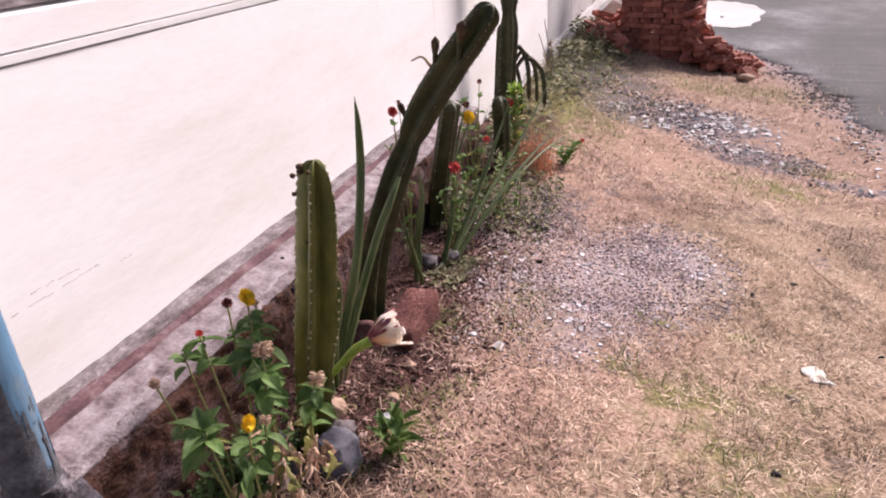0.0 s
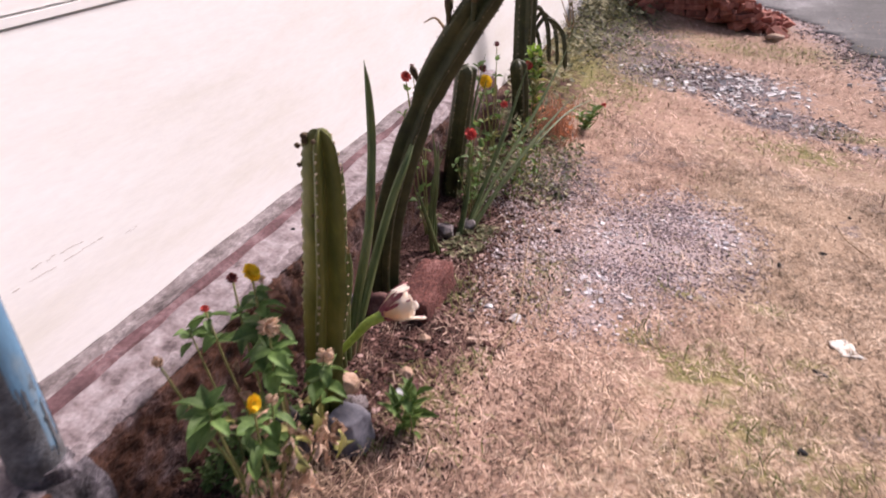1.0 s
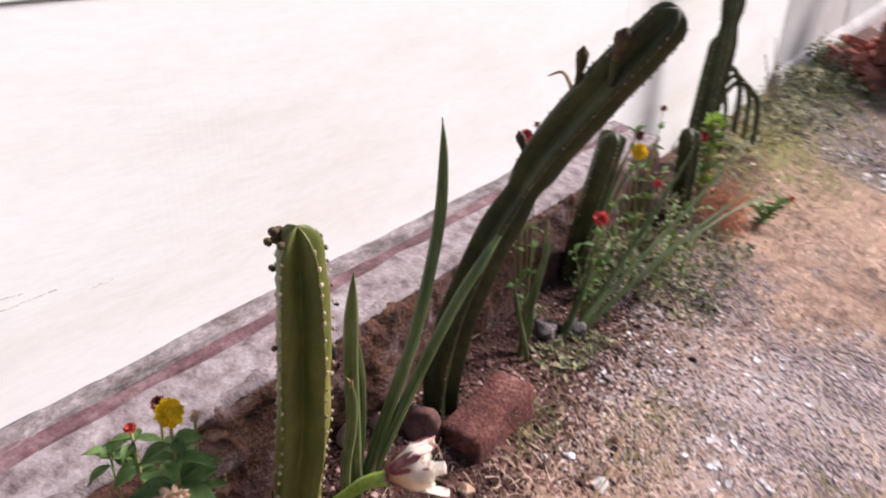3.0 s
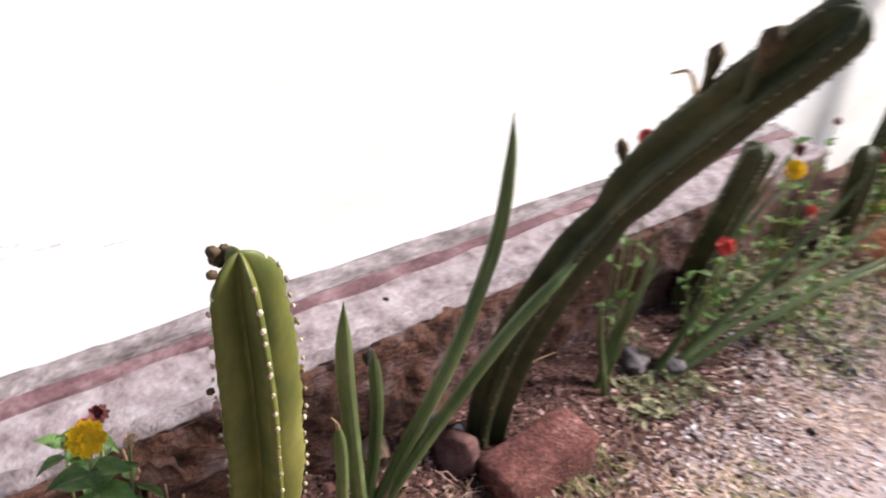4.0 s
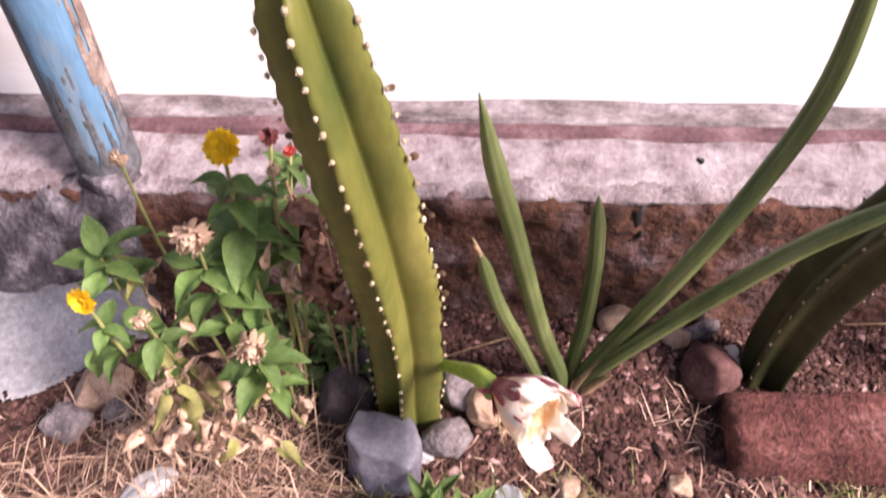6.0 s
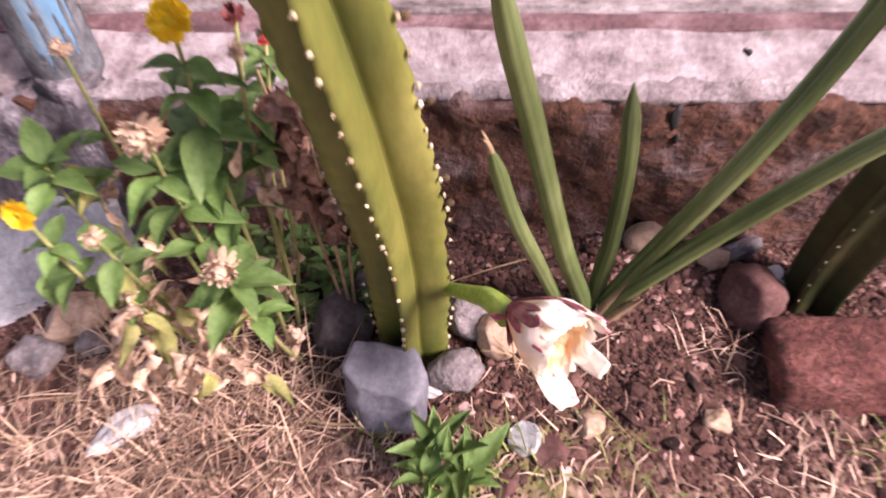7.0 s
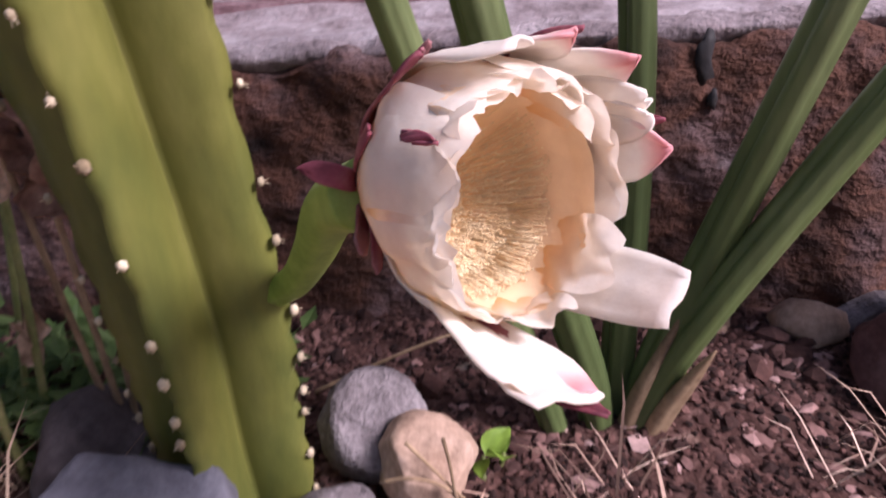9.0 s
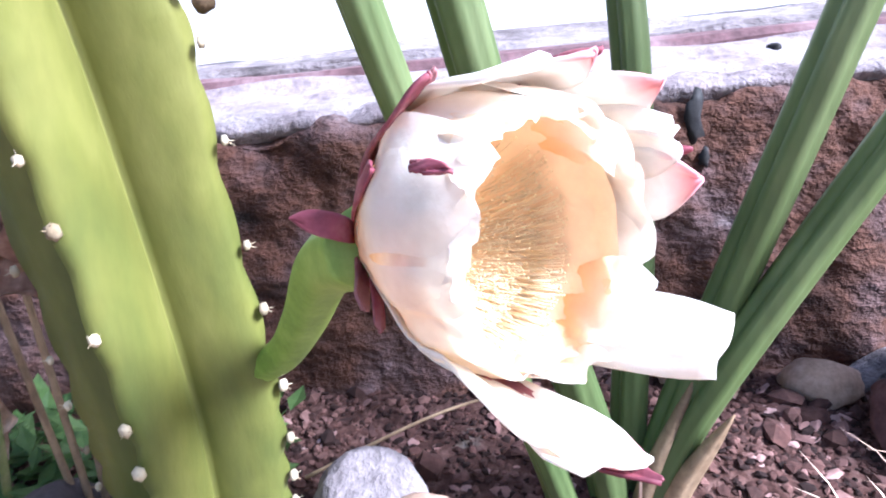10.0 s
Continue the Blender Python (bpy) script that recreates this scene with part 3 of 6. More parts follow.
WALL_YS = stretch_axis((Y0, -0.6, 0.03), (-0.6, 1.3, 0.008), (1.3, YP + 0.02, 0.03))
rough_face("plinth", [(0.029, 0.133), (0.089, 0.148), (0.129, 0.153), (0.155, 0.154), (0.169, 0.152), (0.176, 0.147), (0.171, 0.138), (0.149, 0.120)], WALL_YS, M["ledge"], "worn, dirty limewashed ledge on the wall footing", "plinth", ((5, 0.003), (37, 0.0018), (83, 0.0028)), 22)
rough_face("footing", [(0.08, 0.126), (0.145, 0.140), (0.171, 0.143), (0.182, 0.134), (0.186, 0.10), (0.188, 0.05), (0.190, 0.0), (0.194, -0.06), (0.20, -0.16), (0.205, -0.40)], WALL_YS, M["footing"], "dark earth-stained rubble footing of the wall", "footing", ((7, 0.006), (19, 0.007), (45, 0.005), (100, 0.003)), 44)
# shade on the wall's top, put in as a strip of grey
profile_wall("coping", [(-0.21, 0.853), (-0.002, 0.853), (-0.004, 0.862), (-0.03, 0.866), (-0.21, 0.866)], Y0, Y1, M["cement"], "rough grey strip on the white wall's top, coloured for its shade", "coping", 0.05, 0.003)
for n, (y0, z0, y1, z1) in enumerate(CRACKS):
    bm = bmesh.new()
    for k in range(12):
        u = (k + 0.5) / 12
        if rng.random() < 0.75:
            box(bm, (0.0016, rng.uniform(0.6, 1.15) * abs(y1 - y0) / 12, 0.0012 + 0.0018 * rng.random()), Matrix.Translation((0.0004, y0 + (y1 - y0) * u, z0 + (z1 - z0) * u + 0.0016 * rng.uniform(-1, 1))), 0.0004)
    part("scratch", bm, M["scratch"], wall, smooth=False)
# the neighbour's cement wall beyond it
bm = bmesh.new()
for y0, y1, x, z0, z1 in ((4.474, 5.62, -0.01, -0.6, 1.3), (5.66, 7.05, -0.015, -0.6, 1.3), (7.09, 14.0, -0.01, -0.6, 1.3), (5.60, 5.68, -0.05, -0.6, 1.3), (7.03, 7.11, -0.05, -0.6, 1.3)):
    box(bm, (0.2, y1 - y0, z1 - z0), Matrix.Translation((x - 0.1, (y0 + y1) / 2, (z0 + z1) / 2)), 0.006)
tagged(new("wall_neighbour", mesh_from("wall_neighbour", bm, M["greywall"], False)), "bare grey cement wall with dark upright joints", "wall", kind="structure")
profile_wall("plinth_neighbour", [(-0.1, -0.6), (0.05, -0.6), (0.045, -0.10), (0.02, -0.05), (-0.1, -0.045)], 4.474, 14.0, M["greywall"], "sloping grey cement plinth of the wall", "plinth", 0.2, 0.01)
# the house side behind the wall closes the view over its top
bm = bmesh.new()
box(bm, (0.2, 9.0, 4.0), Matrix.Translation((-1.6, 0.5, 1.4)), 0.01)
tagged(new("wall_house", mesh_from("wall_house", bm, M["greywall"], False)), "grey house wall behind the compound wall", "wall", kind="structure")


# ---- iron grille on the wall ----
grille = thing("iron_grille", (-0.12, -0.6, 0.852), "dark iron grille fixed on top of the white wall", "grille")
for z in (0.90, 1.25):
    bm = bmesh.new()
    box(bm, (0.03, 1.5, 0.012), Matrix.Translation((-0.12, -0.65, z)), 0.002)
    part("rail", bm, M["iron"], grille, smooth=False)
for k in range(13):
    bm = bmesh.new()
    box(bm, (0.014, 0.014, 0.40), Matrix.Translation((-0.12, -1.35 + 0.115 * k, 1.055)), 0.002)
    part("bar", bm, M["iron"], grille, smooth=False)

# ---- blue pipe ----
pole = thing("pipe_post", (0.135, -0.437, 0.13), "steel pipe post in faded blue paint beside the wall", "post")
bm = sweep([(0.135, -0.437, -0.15), (0.134, -0.435, 0.5), (0.132, -0.432, 1.2), (0.13, -0.430, 2.4)], lambda s, a: 0.040 + 0.0006 * math.sin(3 * a + 20 * s), 28, 40)
part("pipe", bm, M["paint_blue"], pole)
def ragged_shell(z0, z1, field, name, label, mat="rusted", proud=0.0412):
    """Ragged patches on the pipe, a hair proud of its paint, where field(angle, z) is above nought."""
    bm = bmesh.new()
    na, nz = 110, int((z1 - z0) / 0.005)
    ring = lambda i, z: Vector((0.1345 - 0.002 * z + proud * math.cos(2 * math.pi * i / na), -0.4363 + 0.003 * z + proud * math.sin(2 * math.pi * i / na), z))
    seen = {}
    for k in range(nz):
        for i in range(na):
            a, z = 2 * math.pi * (i + 0.5) / na, z0 + (z1 - z0) * (k + 0.5) / nz
            if field(a, z) + 0.32 * float(ripple(a * 1.1, z, 9)) + 0.14 * float(ripple(a * 2, z, 31)) > 0:
                quad = []
                for p, q in ((i, k), (i + 1, k), (i + 1, k + 1), (i, k + 1)):
                    key = (p % na, q)
                    if key not in seen:
                        seen[key] = bm.verts.new(ring(p % na, z0 + (z1 - z0) * q / nz))
                    quad.append(seen[key])
                bm.faces.new(quad)
    part(name, bm, M[mat], pole, label)


ragged_shell(0.05, 1.9, lambda a, z: 1.5 * math.cos(a - 1.75) - 1.30, "rust_streak", "brown rust streak down the pipe")
# dark grey over the paint low down, reaching higher on the -y side
ragged_shell(0.12, 0.60, lambda a, z: 0.5 - 4.5 * max(0, z - 0.14) + 1.2 * max(0, -math.sin(a)), "grimy_foot", "dark grey foot of the pipe", "foot_grey", 0.0418)
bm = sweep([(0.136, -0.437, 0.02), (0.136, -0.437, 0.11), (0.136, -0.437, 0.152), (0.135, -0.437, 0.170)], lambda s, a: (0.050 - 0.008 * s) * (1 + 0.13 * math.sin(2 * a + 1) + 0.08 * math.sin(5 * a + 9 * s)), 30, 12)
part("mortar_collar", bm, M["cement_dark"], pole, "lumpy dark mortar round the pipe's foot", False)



# ---- cacti ----
def ribbed(radius, ribs, depth, foot=0.75, top=0.06, waists=(), turn=0.0, taper=None, notch=0, crests=None):
    """Radius of a ribbed column: sharp ribs, deep grooves, a narrower foot, a domed top, and waists where growth paused. crests: the ribs' own angles, where they are uneven."""
    def r(s, a):
        k = ((a - turn) * ribs / (2 * math.pi)) % 1.0
        if crests:
            k = float(np.interp((math.degrees(a) - crests[0]) % 360, [c - crests[0] for c in crests] + [360], range(len(crests) + 1))) % 1.0
        tri = abs(2 * k - 1)
        star = 1 - depth * (1 - tri ** 1.35)
        body = radius * (foot + (1 - foot) * min(1, s / 0.25)) if s < 0.25 else radius
        if taper:
            body = float(np.interp(s, taper[0], taper[1]))
        for at, wide, much in waists:
            body *= 1 - much * math.exp(-((s - at) / wide) ** 2)
        if s > 1 - top:
            u = (s - 1 + top) / top
            body *= math.sqrt(max(0.0, 1 - 0.97 * u * u))
        ripple_s = 1 + 0.012 * math.sin(46 * s + 2 * a)
        if notch:
            ripple_s += 0.085 * tri ** 6 * (abs(math.sin(math.pi * notch * s + (1.57 if k < 0.5 else 0))) - 0.5)
        return max(0.0015, body * star * ripple_s)
    return r


def areoles(points, r, ribs, turn, ref, spacing, size, lift=0.0, start=0.04, thorns=True, crests=None):
    """Woolly dots down every rib, each with a few short spines, in one mesh."""
    bm = bmesh.new()
    steps = 80
    line = spline(points, steps)
    fr = frames_along(line, ref)
    length = sum((b - a).length for a, b in zip(line, line[1:]))
    count = int(length / spacing)
    for q in range(ribs):
        a = radians(crests[q]) if crests else turn + 2 * math.pi * q / ribs
        for c in range(count):
            s = start + (1 - start) * (c + 0.5 * (q % 2)) / count + rng.uniform(-0.004, 0.004)
            if s > 0.995:
                continue
            p, t, x, y = fr[int(s * steps)]
            out = (math.cos(a) * x + math.sin(a) * y).normalized()
            here = p + out * (r(s, a) + lift)
            k = size * rng.uniform(0.75, 1.3)
            bmesh.ops.create_icosphere(bm, subdivisions=1, radius=1.0, matrix=Matrix.LocRotScale(here, out.to_track_quat("Z", "Y"), (k, k * 1.2, k * 0.8)))
            for _ in range(2 if thorns else 0):
                d = (out + Vector(rng.normal(0, 0.6, 3))).normalized()
                bmesh.ops.create_cone(bm, segments=3, radius1=0.0004, radius2=0.0001, depth=size * 1.5, matrix=Matrix.LocRotScale(here + d * size * 0.9, d.to_track_quat("Z", "Y"), None))
    return bm


def bud_mesh(long, wide):
    bm = sweep([(0, 0, 0), (0, 0.1 * wide, long * 0.5), (0, 0, long)], lambda s, a: wide * (0.45 + 0.55 * math.sin(math.pi * min(1, 0.15 + 0.85 * s)) ** 0.7) * (1 + 0.10 * math.sin(5 * a + 9 * s)) * (1 if s < 0.98 else 0.6), 10, 10)
    return mesh_from("bud", bm, M["bud"])


BUD = bud_mesh(0.013, 0.0065)


def column(parent, name, points, radius, ribs, depth, mat, turn=0.0, steps=60, waists=(), top=0.06, foot=0.75, spacing=0.027, dot=0.0032, ref=Vector((1, 0, 0)), thorns=False, label="", taper=None, dots="areole_dim", notch=0, crests=None):
    r = ribbed(radius, ribs, depth, foot, top, waists, turn, taper, notch, crests)
    stem = part(name, sweep(points, r, ribs * 12, steps, ref), mat, parent, label)
    wool = part("areole_wool", areoles(points, r, ribs, turn, ref, spacing, dot, thorns=thorns, crests=crests), M[dots], parent, "cream woolly areoles with short spines")
    tagged(wool, kind="stuff")
    return r


C1 = [(0.380, 0.000, -0.15), (0.386, -0.003, -0.013), (0.393, 0.000, 0.069), (0.413, -0.001, 0.20), (0.432, -0.005, 0.28), (0.448, -0.012, 0.367), (0.467, -0.022, 0.461), (0.481, -0.032, 0.538), (0.490, -0.039, 0.598)]
cactus = thing("columnar_cactus", C1[0], "olive-green ribbed columnar cactus with one cream flower", "cactus", "columnar cacti")
column(cactus, "stem", C1, 0.0465, 4, 0.74, M["cactus"], radians(7), 220, dots="areole", top=0.07, notch=28, spacing=0.0255, taper=([0, 0.2, 0.47, 0.68, 0.81, 0.92, 1.0], [0.040, 0.0445, 0.047, 0.0440, 0.0395, 0.0335, 0.027]), waists=((0.62, 0.03, 0.03), (0.33, 0.03, 0.03)), dot=0.0024, thorns=True, crests=(-6, 80, 180, 283))
line1 = spline(C1, 80)
for s, a, k in ((0.70, 93, 0.5), (0.60, 93, 0.42), (0.47, 93, 0.5), (0.41, 93, 0.55), (0.80, 93, 0.4), (0.86, 183, 0.6), (0.93, 190, 0.7), (0.955, 200, 0.8), (0.97, 183, 0.8), (0.98, 210, 0.8), (0.975, 273, 0.6), (0.76, 273, 0.5)):
    p, t, x, y = frames_along(line1, Vector((1, 0, 0)))[int(s * 80)]
    out = math.cos(radians(a)) * x + math.sin(radians(a)) * y
    rr = 0.046 - 0.012 * max(0, s - 0.6) / 0.35 if s < 0.95 else 0.020
    placed("bud", BUD, Matrix.LocRotScale(p + out * rr, (out + 0.2 * t).to_track_quat("Z", "Y"), (k, k, k)), cactus, "small brown dried bud")

C2 = [(0.292, 0.500, -0.19), (0.291, 0.495, -0.011), (0.325, 0.492, 0.168), (0.378, 0.505, 0.332), (0.418, 0.528, 0.432), (0.463, 0.540, 0.526), (0.545, 0.541, 0.642), (0.598, 0.540, 0.708), (0.645, 0.539, 0.768)]
cactus = thing("columnar_cactus", C2[0], "dark green columnar cactus leaning out from the wall", "cactus", "columnar cacti")
column(cactus, "stem", C2, 0.043, 5, 0.54, M["cactus_dark"], radians(20), 120, taper=([0, 0.2, 0.45, 0.52, 0.58, 0.66, 0.8, 0.92, 1.0], [0.038, 0.043, 0.039, 0.037, 0.042, 0.0445, 0.042, 0.0375, 0.032]), waists=((0.525, 0.035, 0.14),), top=0.05, spacing=0.024, dot=0.0017)
for pts, wide in (([(0.497, 0.545, 0.585), (0.500, 0.548, 0.640), (0.503, 0.546, 0.672), (0.506, 0.545, 0.700)], 0.0052), ([(0.570, 0.512, 0.655), (0.577, 0.503, 0.695), (0.583, 0.498, 0.718), (0.590, 0.495, 0.742)], 0.0066), ([(0.428, 0.545, 0.465), (0.415, 0.552, 0.500), (0.407, 0.552, 0.522), (0.399, 0.550, 0.544)], 0.0045)):
    stalk = part("flower_stalk", sweep(pts[:3], lambda s, a: wide * (0.85 + 0.25 * s) * (1 + 0.06 * math.cos(5 * a)), 12, 12), M["cactus_dark"], cactus)
    part("bud", sweep(pts[1:], lambda s, a: wide * (1.1 + 0.75 * math.sin(math.pi * max(0, (s - 0.35) / 0.65)) - 0.9 * max(0, s - 0.8) / 0.2) * (1 + 0.14 * math.sin(6 * a + 14 * s)), 14, 18), M["bud"], stalk, "brown dried flower bud")
bm = sweep([(0.49, 0.56, 0.62), (0.455, 0.585, 0.645), (0.42, 0.60, 0.632)], lambda s, a: 0.004 * (1 - 0.6 * s), 6, 8)
part("dead_shoot", bm, M["stem_dry"], cactus, "thin dried shoot")

for pts, radius, turn, label, extra in (
        ([(0.205, 1.245, -0.24), (0.225, 1.225, -0.06), (0.275, 1.18, 0.15), (0.318, 1.145, 0.32), (0.337, 1.13, 0.395)], 0.036, 30, "dark green columnar cactus standing behind the flowers", ()),
        ([(0.275, 1.985, -0.30), (0.282, 1.965, -0.1), (0.290, 1.94, 0.08), (0.287, 1.92, 0.215)], 0.040, 10, "short dark blackish-green cactus stump", ())):
    cactus = thing("columnar_cactus", pts[0], label, "cactus", "columnar cacti")
    column(cactus, "stem", pts, radius, 5, 0.36, M["cactus_dark"], radians(turn), 50, waists=extra, top=0.08, spacing=0.03, dot=0.0024, thorns=False)
cactus = thing("columnar_cactus", (0.15, 2.6, -0.3), "tall dark green cactus with several arms against the wall", "cactus", "columnar cacti")
column(cactus, "stem", [(0.145, 2.6, -0.32), (0.150, 2.6, 0.1), (0.165, 2.6, 0.42), (0.160, 2.6, 0.75), (0.15, 2.6, 1.05)], 0.050, 5, 0.36, M["cactus_dark"], 0.3, 70, waists=((0.54, 0.03, 0.25),), top=0.05, spacing=0.035, dot=0.003, thorns=False)
column(cactus, "arm", [(0.10, 2.58, -0.28), (0.105, 2.58, 0.0), (0.115, 2.58, 0.2), (0.13, 2.58, 0.42)], 0.022, 5, 0.3, M["cactus_dark"], 0.1, 40, spacing=0.035, dot=0.003, thorns=False)
for k in range(4):
    out, back, high = 0.05 + 0.034 * k, 0.05 + 0.04 * k, 0.16 + 0.03 * ((k * 3) % 4)
    pts = [(0.165 + 0.004 * k, 2.60 + 0.012 * k, high - 0.03), (0.165 + 0.45 * out, 2.60 + 0.5 * back, high + 0.045), (0.165 + 0.85 * out, 2.60 + back, high - 0.03), (0.165 + out, 2.60 + back, high - 0.12), (0.165 + out, 2.60 + 1.1 * back, high - 0.24)]
    column(cactus, "arm", pts, 0.0100 + 0.002 * (k % 2), 5, 0.3, M["cactus_dark"], 0.1, 40, spacing=0.035, dot=0.002, thorns=False)


# ---- the cactus flower ----
FLOWER = Vector((0.4775, 0.1025, 0.1515))
AXIS = Vector((0.75, 0.645, 0.14)).normalized()
SIDE = UP.cross(AXIS).normalized()
TURN3 = Matrix((SIDE, AXIS.cross(SIDE), AXIS)).transposed()
FM = Matrix.Translation(FLOWER) @ TURN3.to_4x4()
bloom = thing("cactus_flower", (0.400, 0.040, 0.062), "wilting cream cactus flower with pink sepals and yellow stamens", "flower")
bm = sweep([(0.394, 0.032, 0.072), (0.408, 0.051, 0.086), (0.431, 0.068, 0.111), (0.456, 0.083, 0.138), (0.484, 0.1005, 0.152)], lambda s, a: (0.0068 + 0.0050 * s ** 1.5) * (1 + 0.05 * math.cos(6 * a)), 24, 24)
part("tube", bm, M["tube"], bloom, "thick light-green flower tube")


def squash(a, along=0.0):
    """The bell is flatter on its side towards the cactus, up to where the petals part."""
    return 1 - 0.30 * max(0.0, math.cos(a - radians(205))) * min(1.0, max(0.0, (0.080 - along) / 0.030))


def petal(name, angle, profile, width, mat, parent, wave=0.0, label="", pointed=1.0, cup=0.25, thick=0.0009):
    """One petal: its midline given as (along the axis, away from it), curved across, round the flower at an angle."""
    nu, nv = 18, 8
    mid = spline([(s, r, 0) for s, r in profile], nu)
    a0 = radians(angle)
    bm = bmesh.new()
    along = []
    grid = []
    ph = rng.uniform(0, 6)
    for i, p in enumerate(mid):
        u = i / nu
        w = width * (0.45 + 0.55 * math.sin(math.pi * min(1.0, 0.15 + 0.62 * u)) ** 0.8)
        if u > 0.72:
            w *= max(0.06, 1 - pointed * ((u - 0.72) / 0.28) ** 2.2)
        row = []
        for j in range(nv + 1):
            v = 2 * j / nv - 1
            side = v * w / 2
            bend = side / max(p.y, 0.012)
            bend = max(-1.2, min(1.2, bend))
            r = p.y + cup * abs(v) ** 2 * w * 0.18 + wave * math.sin(5 * u + 3.3 * v + ph) * u + 0.35 * wave * math.sin(13 * u + 7 * v + 2 * ph)
            a = a0 + bend
            r *= squash(a, p.x)
            left = side - bend * max(p.y, 0.012)
            x, y = r * math.cos(a) - left * math.sin(a0), r * math.sin(a) + left * math.cos(a0)
            row.append(bm.verts.new(FM @ Vector((x, y, p.x + 0.5 * wave * math.sin(4 * v + ph) * u))))
            along.append(u)
        grid.append(row)
    for a, b in zip(grid, grid[1:]):
        for j in range(nv):
            bm.faces.new((a[j], a[j + 1], b[j + 1], b[j]))
    me = mesh_from(name, bm, mat)
    layer = me.attributes.new("along", "FLOAT", "POINT")
    layer.data.foreach_set("value", along)
    ob = adopt(new(name, me), parent)
    if thick:
        sol = ob.modifiers.new("thickness", "SOLIDIFY")
        sol.thickness, sol.offset = thick, 0
    return tagged(ob, label)


def bell(end, rim, mid=0.0375):
    """Midline of a petal that follows the bell from its neck to its end; rim: how far from the axis it ends."""
    return [(0.000, 0.0095), (0.010, 0.0165), (0.025, 0.0270), (0.042, mid), (0.35 * 0.042 + 0.65 * end, 0.55 * mid + 0.45 * rim), (end, rim)]


# the closed part of the bell: broad petals that lap over one another
for k, (a, end, rim, width) in enumerate(((112, 0.066, 0.0290, 0.036), (140, 0.070, 0.0285, 0.034), (168, 0.069, 0.0290, 0.034), (196, 0.067, 0.0300, 0.032), (224, 0.064, 0.0310, 0.032), (252, 0.061, 0.0315, 0.032), (284, 0.059, 0.0320, 0.032), (308, 0.062, 0.0330, 0.032), (335, 0.066, 0.0340, 0.034), (2, 0.068, 0.0340, 0.034), (30, 0.068, 0.0340, 0.034), (58, 0.068, 0.0330, 0.034), (86, 0.066, 0.0310, 0.034))):
    petal("petal", a, bell(end, rim, 0.0358 + 0.0014 * (k % 2)), width, M["petal_cup"], bloom, 0.0014, pointed=0.2 + 0.15 * (k % 3), thick=0, cup=0.05)
# the longer petals whose tips stand out of the bell
for a, end, rim, width, mat, point in ((-122, 0.082, 0.0395, 0.028, "petal", 0.2), (-111, 0.088, 0.0400, 0.030, "petal", 0.12), (-101, 0.085, 0.0405, 0.022, "petal_pink", 0.5), (-46, 0.0875, 0.0400, 0.022, "petal", 0.15), (10, 0.079, 0.0400, 0.022, "petal_pink", 0.85), (22, 0.076, 0.0395, 0.016, "petal", 0.6), (46, 0.078, 0.0430, 0.020, "petal_pink", 0.95), (68, 0.072, 0.0425, 0.018, "petal_pink", 0.95), (92, 0.073, 0.0400, 0.020, "petal", 0.6), (30, 0.076, 0.0410, 0.019, "petal", 0.8)):
    petal("petal", a, bell(end, rim, 0.0385), width, M[mat], bloom, 0.0009, pointed=point, cup=0.12)
# ragged inner petals that curl at the mouth
for k, a in enumerate((98, 128, 156, 184, 276, 320, 40, 72)):
    petal("petal", a, [(0.044, 0.0325), (0.050, 0.0330), (0.056, 0.0325), (0.062, 0.0310), (0.067 + 0.002 * (k % 3), 0.0295 + 0.002 * (k % 2))], 0.024, M["petal_cup"], bloom, 0.0019, pointed=0.35, thick=0)
throat, along, rows = bmesh.new(), [], []
for i in range(19):
    u = i / 18
    s, r = 0.016 + 0.043 * u, float(np.interp(u, [0, 0.1, 0.25, 0.5, 0.8, 1.0], [0.003, 0.0110, 0.0195, 0.0295, 0.0345, 0.0330]))
    rows.append([throat.verts.new(FM @ Vector((r * squash(q) * math.cos(q) * (1 + 0.012 * math.sin(13 * q)), r * squash(q) * math.sin(q) * (1 + 0.012 * math.sin(13 * q)), s))) for q in np.linspace(0, 2 * math.pi, 64, endpoint=False)])
    along += [0.34 * u] * 64
for a, b in zip(rows, rows[1:]):
    for k in range(64):
        throat.faces.new((a[k], a[(k + 1) % 64], b[(k + 1) % 64], b[k]))
throat.faces.new(rows[0][::-1])
me = mesh_from("throat", throat, M["throat"])
me.attributes.new("along", "FLOAT", "POINT").data.foreach_set("value", along)
part("throat", me, None, bloom, "pale yellow throat of the flower")
def sepal(angle, profile, width):
    petal("sepal", angle, profile, width, M["pink"], bloom, 0.0006, "dull pink curling sepal", 1.0)


sepal(152, [(0.002, 0.0115), (0.006, 0.018), (0.005, 0.026), (0.000, 0.034)], 0.0085)
sepal(205, [(0.000, 0.0100), (0.008, 0.019), (0.017, 0.030), (0.022, 0.0350)], 0.009)
sepal(232, [(0.000, 0.0100), (0.008, 0.019), (0.014, 0.029), (0.016, 0.0340)], 0.0055)
sepal(112, [(0.000, 0.0100), (0.010, 0.0180), (0.028, 0.0315), (0.046, 0.0400), (0.056, 0.0440)], 0.013)
sepal(98, [(0.000, 0.0100), (0.010, 0.0180), (0.028, 0.0315), (0.046, 0.0425)], 0.008)
sepal(134, [(0.010, 0.0180), (0.022, 0.0270), (0.032, 0.0330), (0.040, 0.0375)], 0.0075)
sepal(136, [(0.056, 0.0385), (0.059, 0.0378), (0.062, 0.0366), (0.066, 0.0345)], 0.0030)
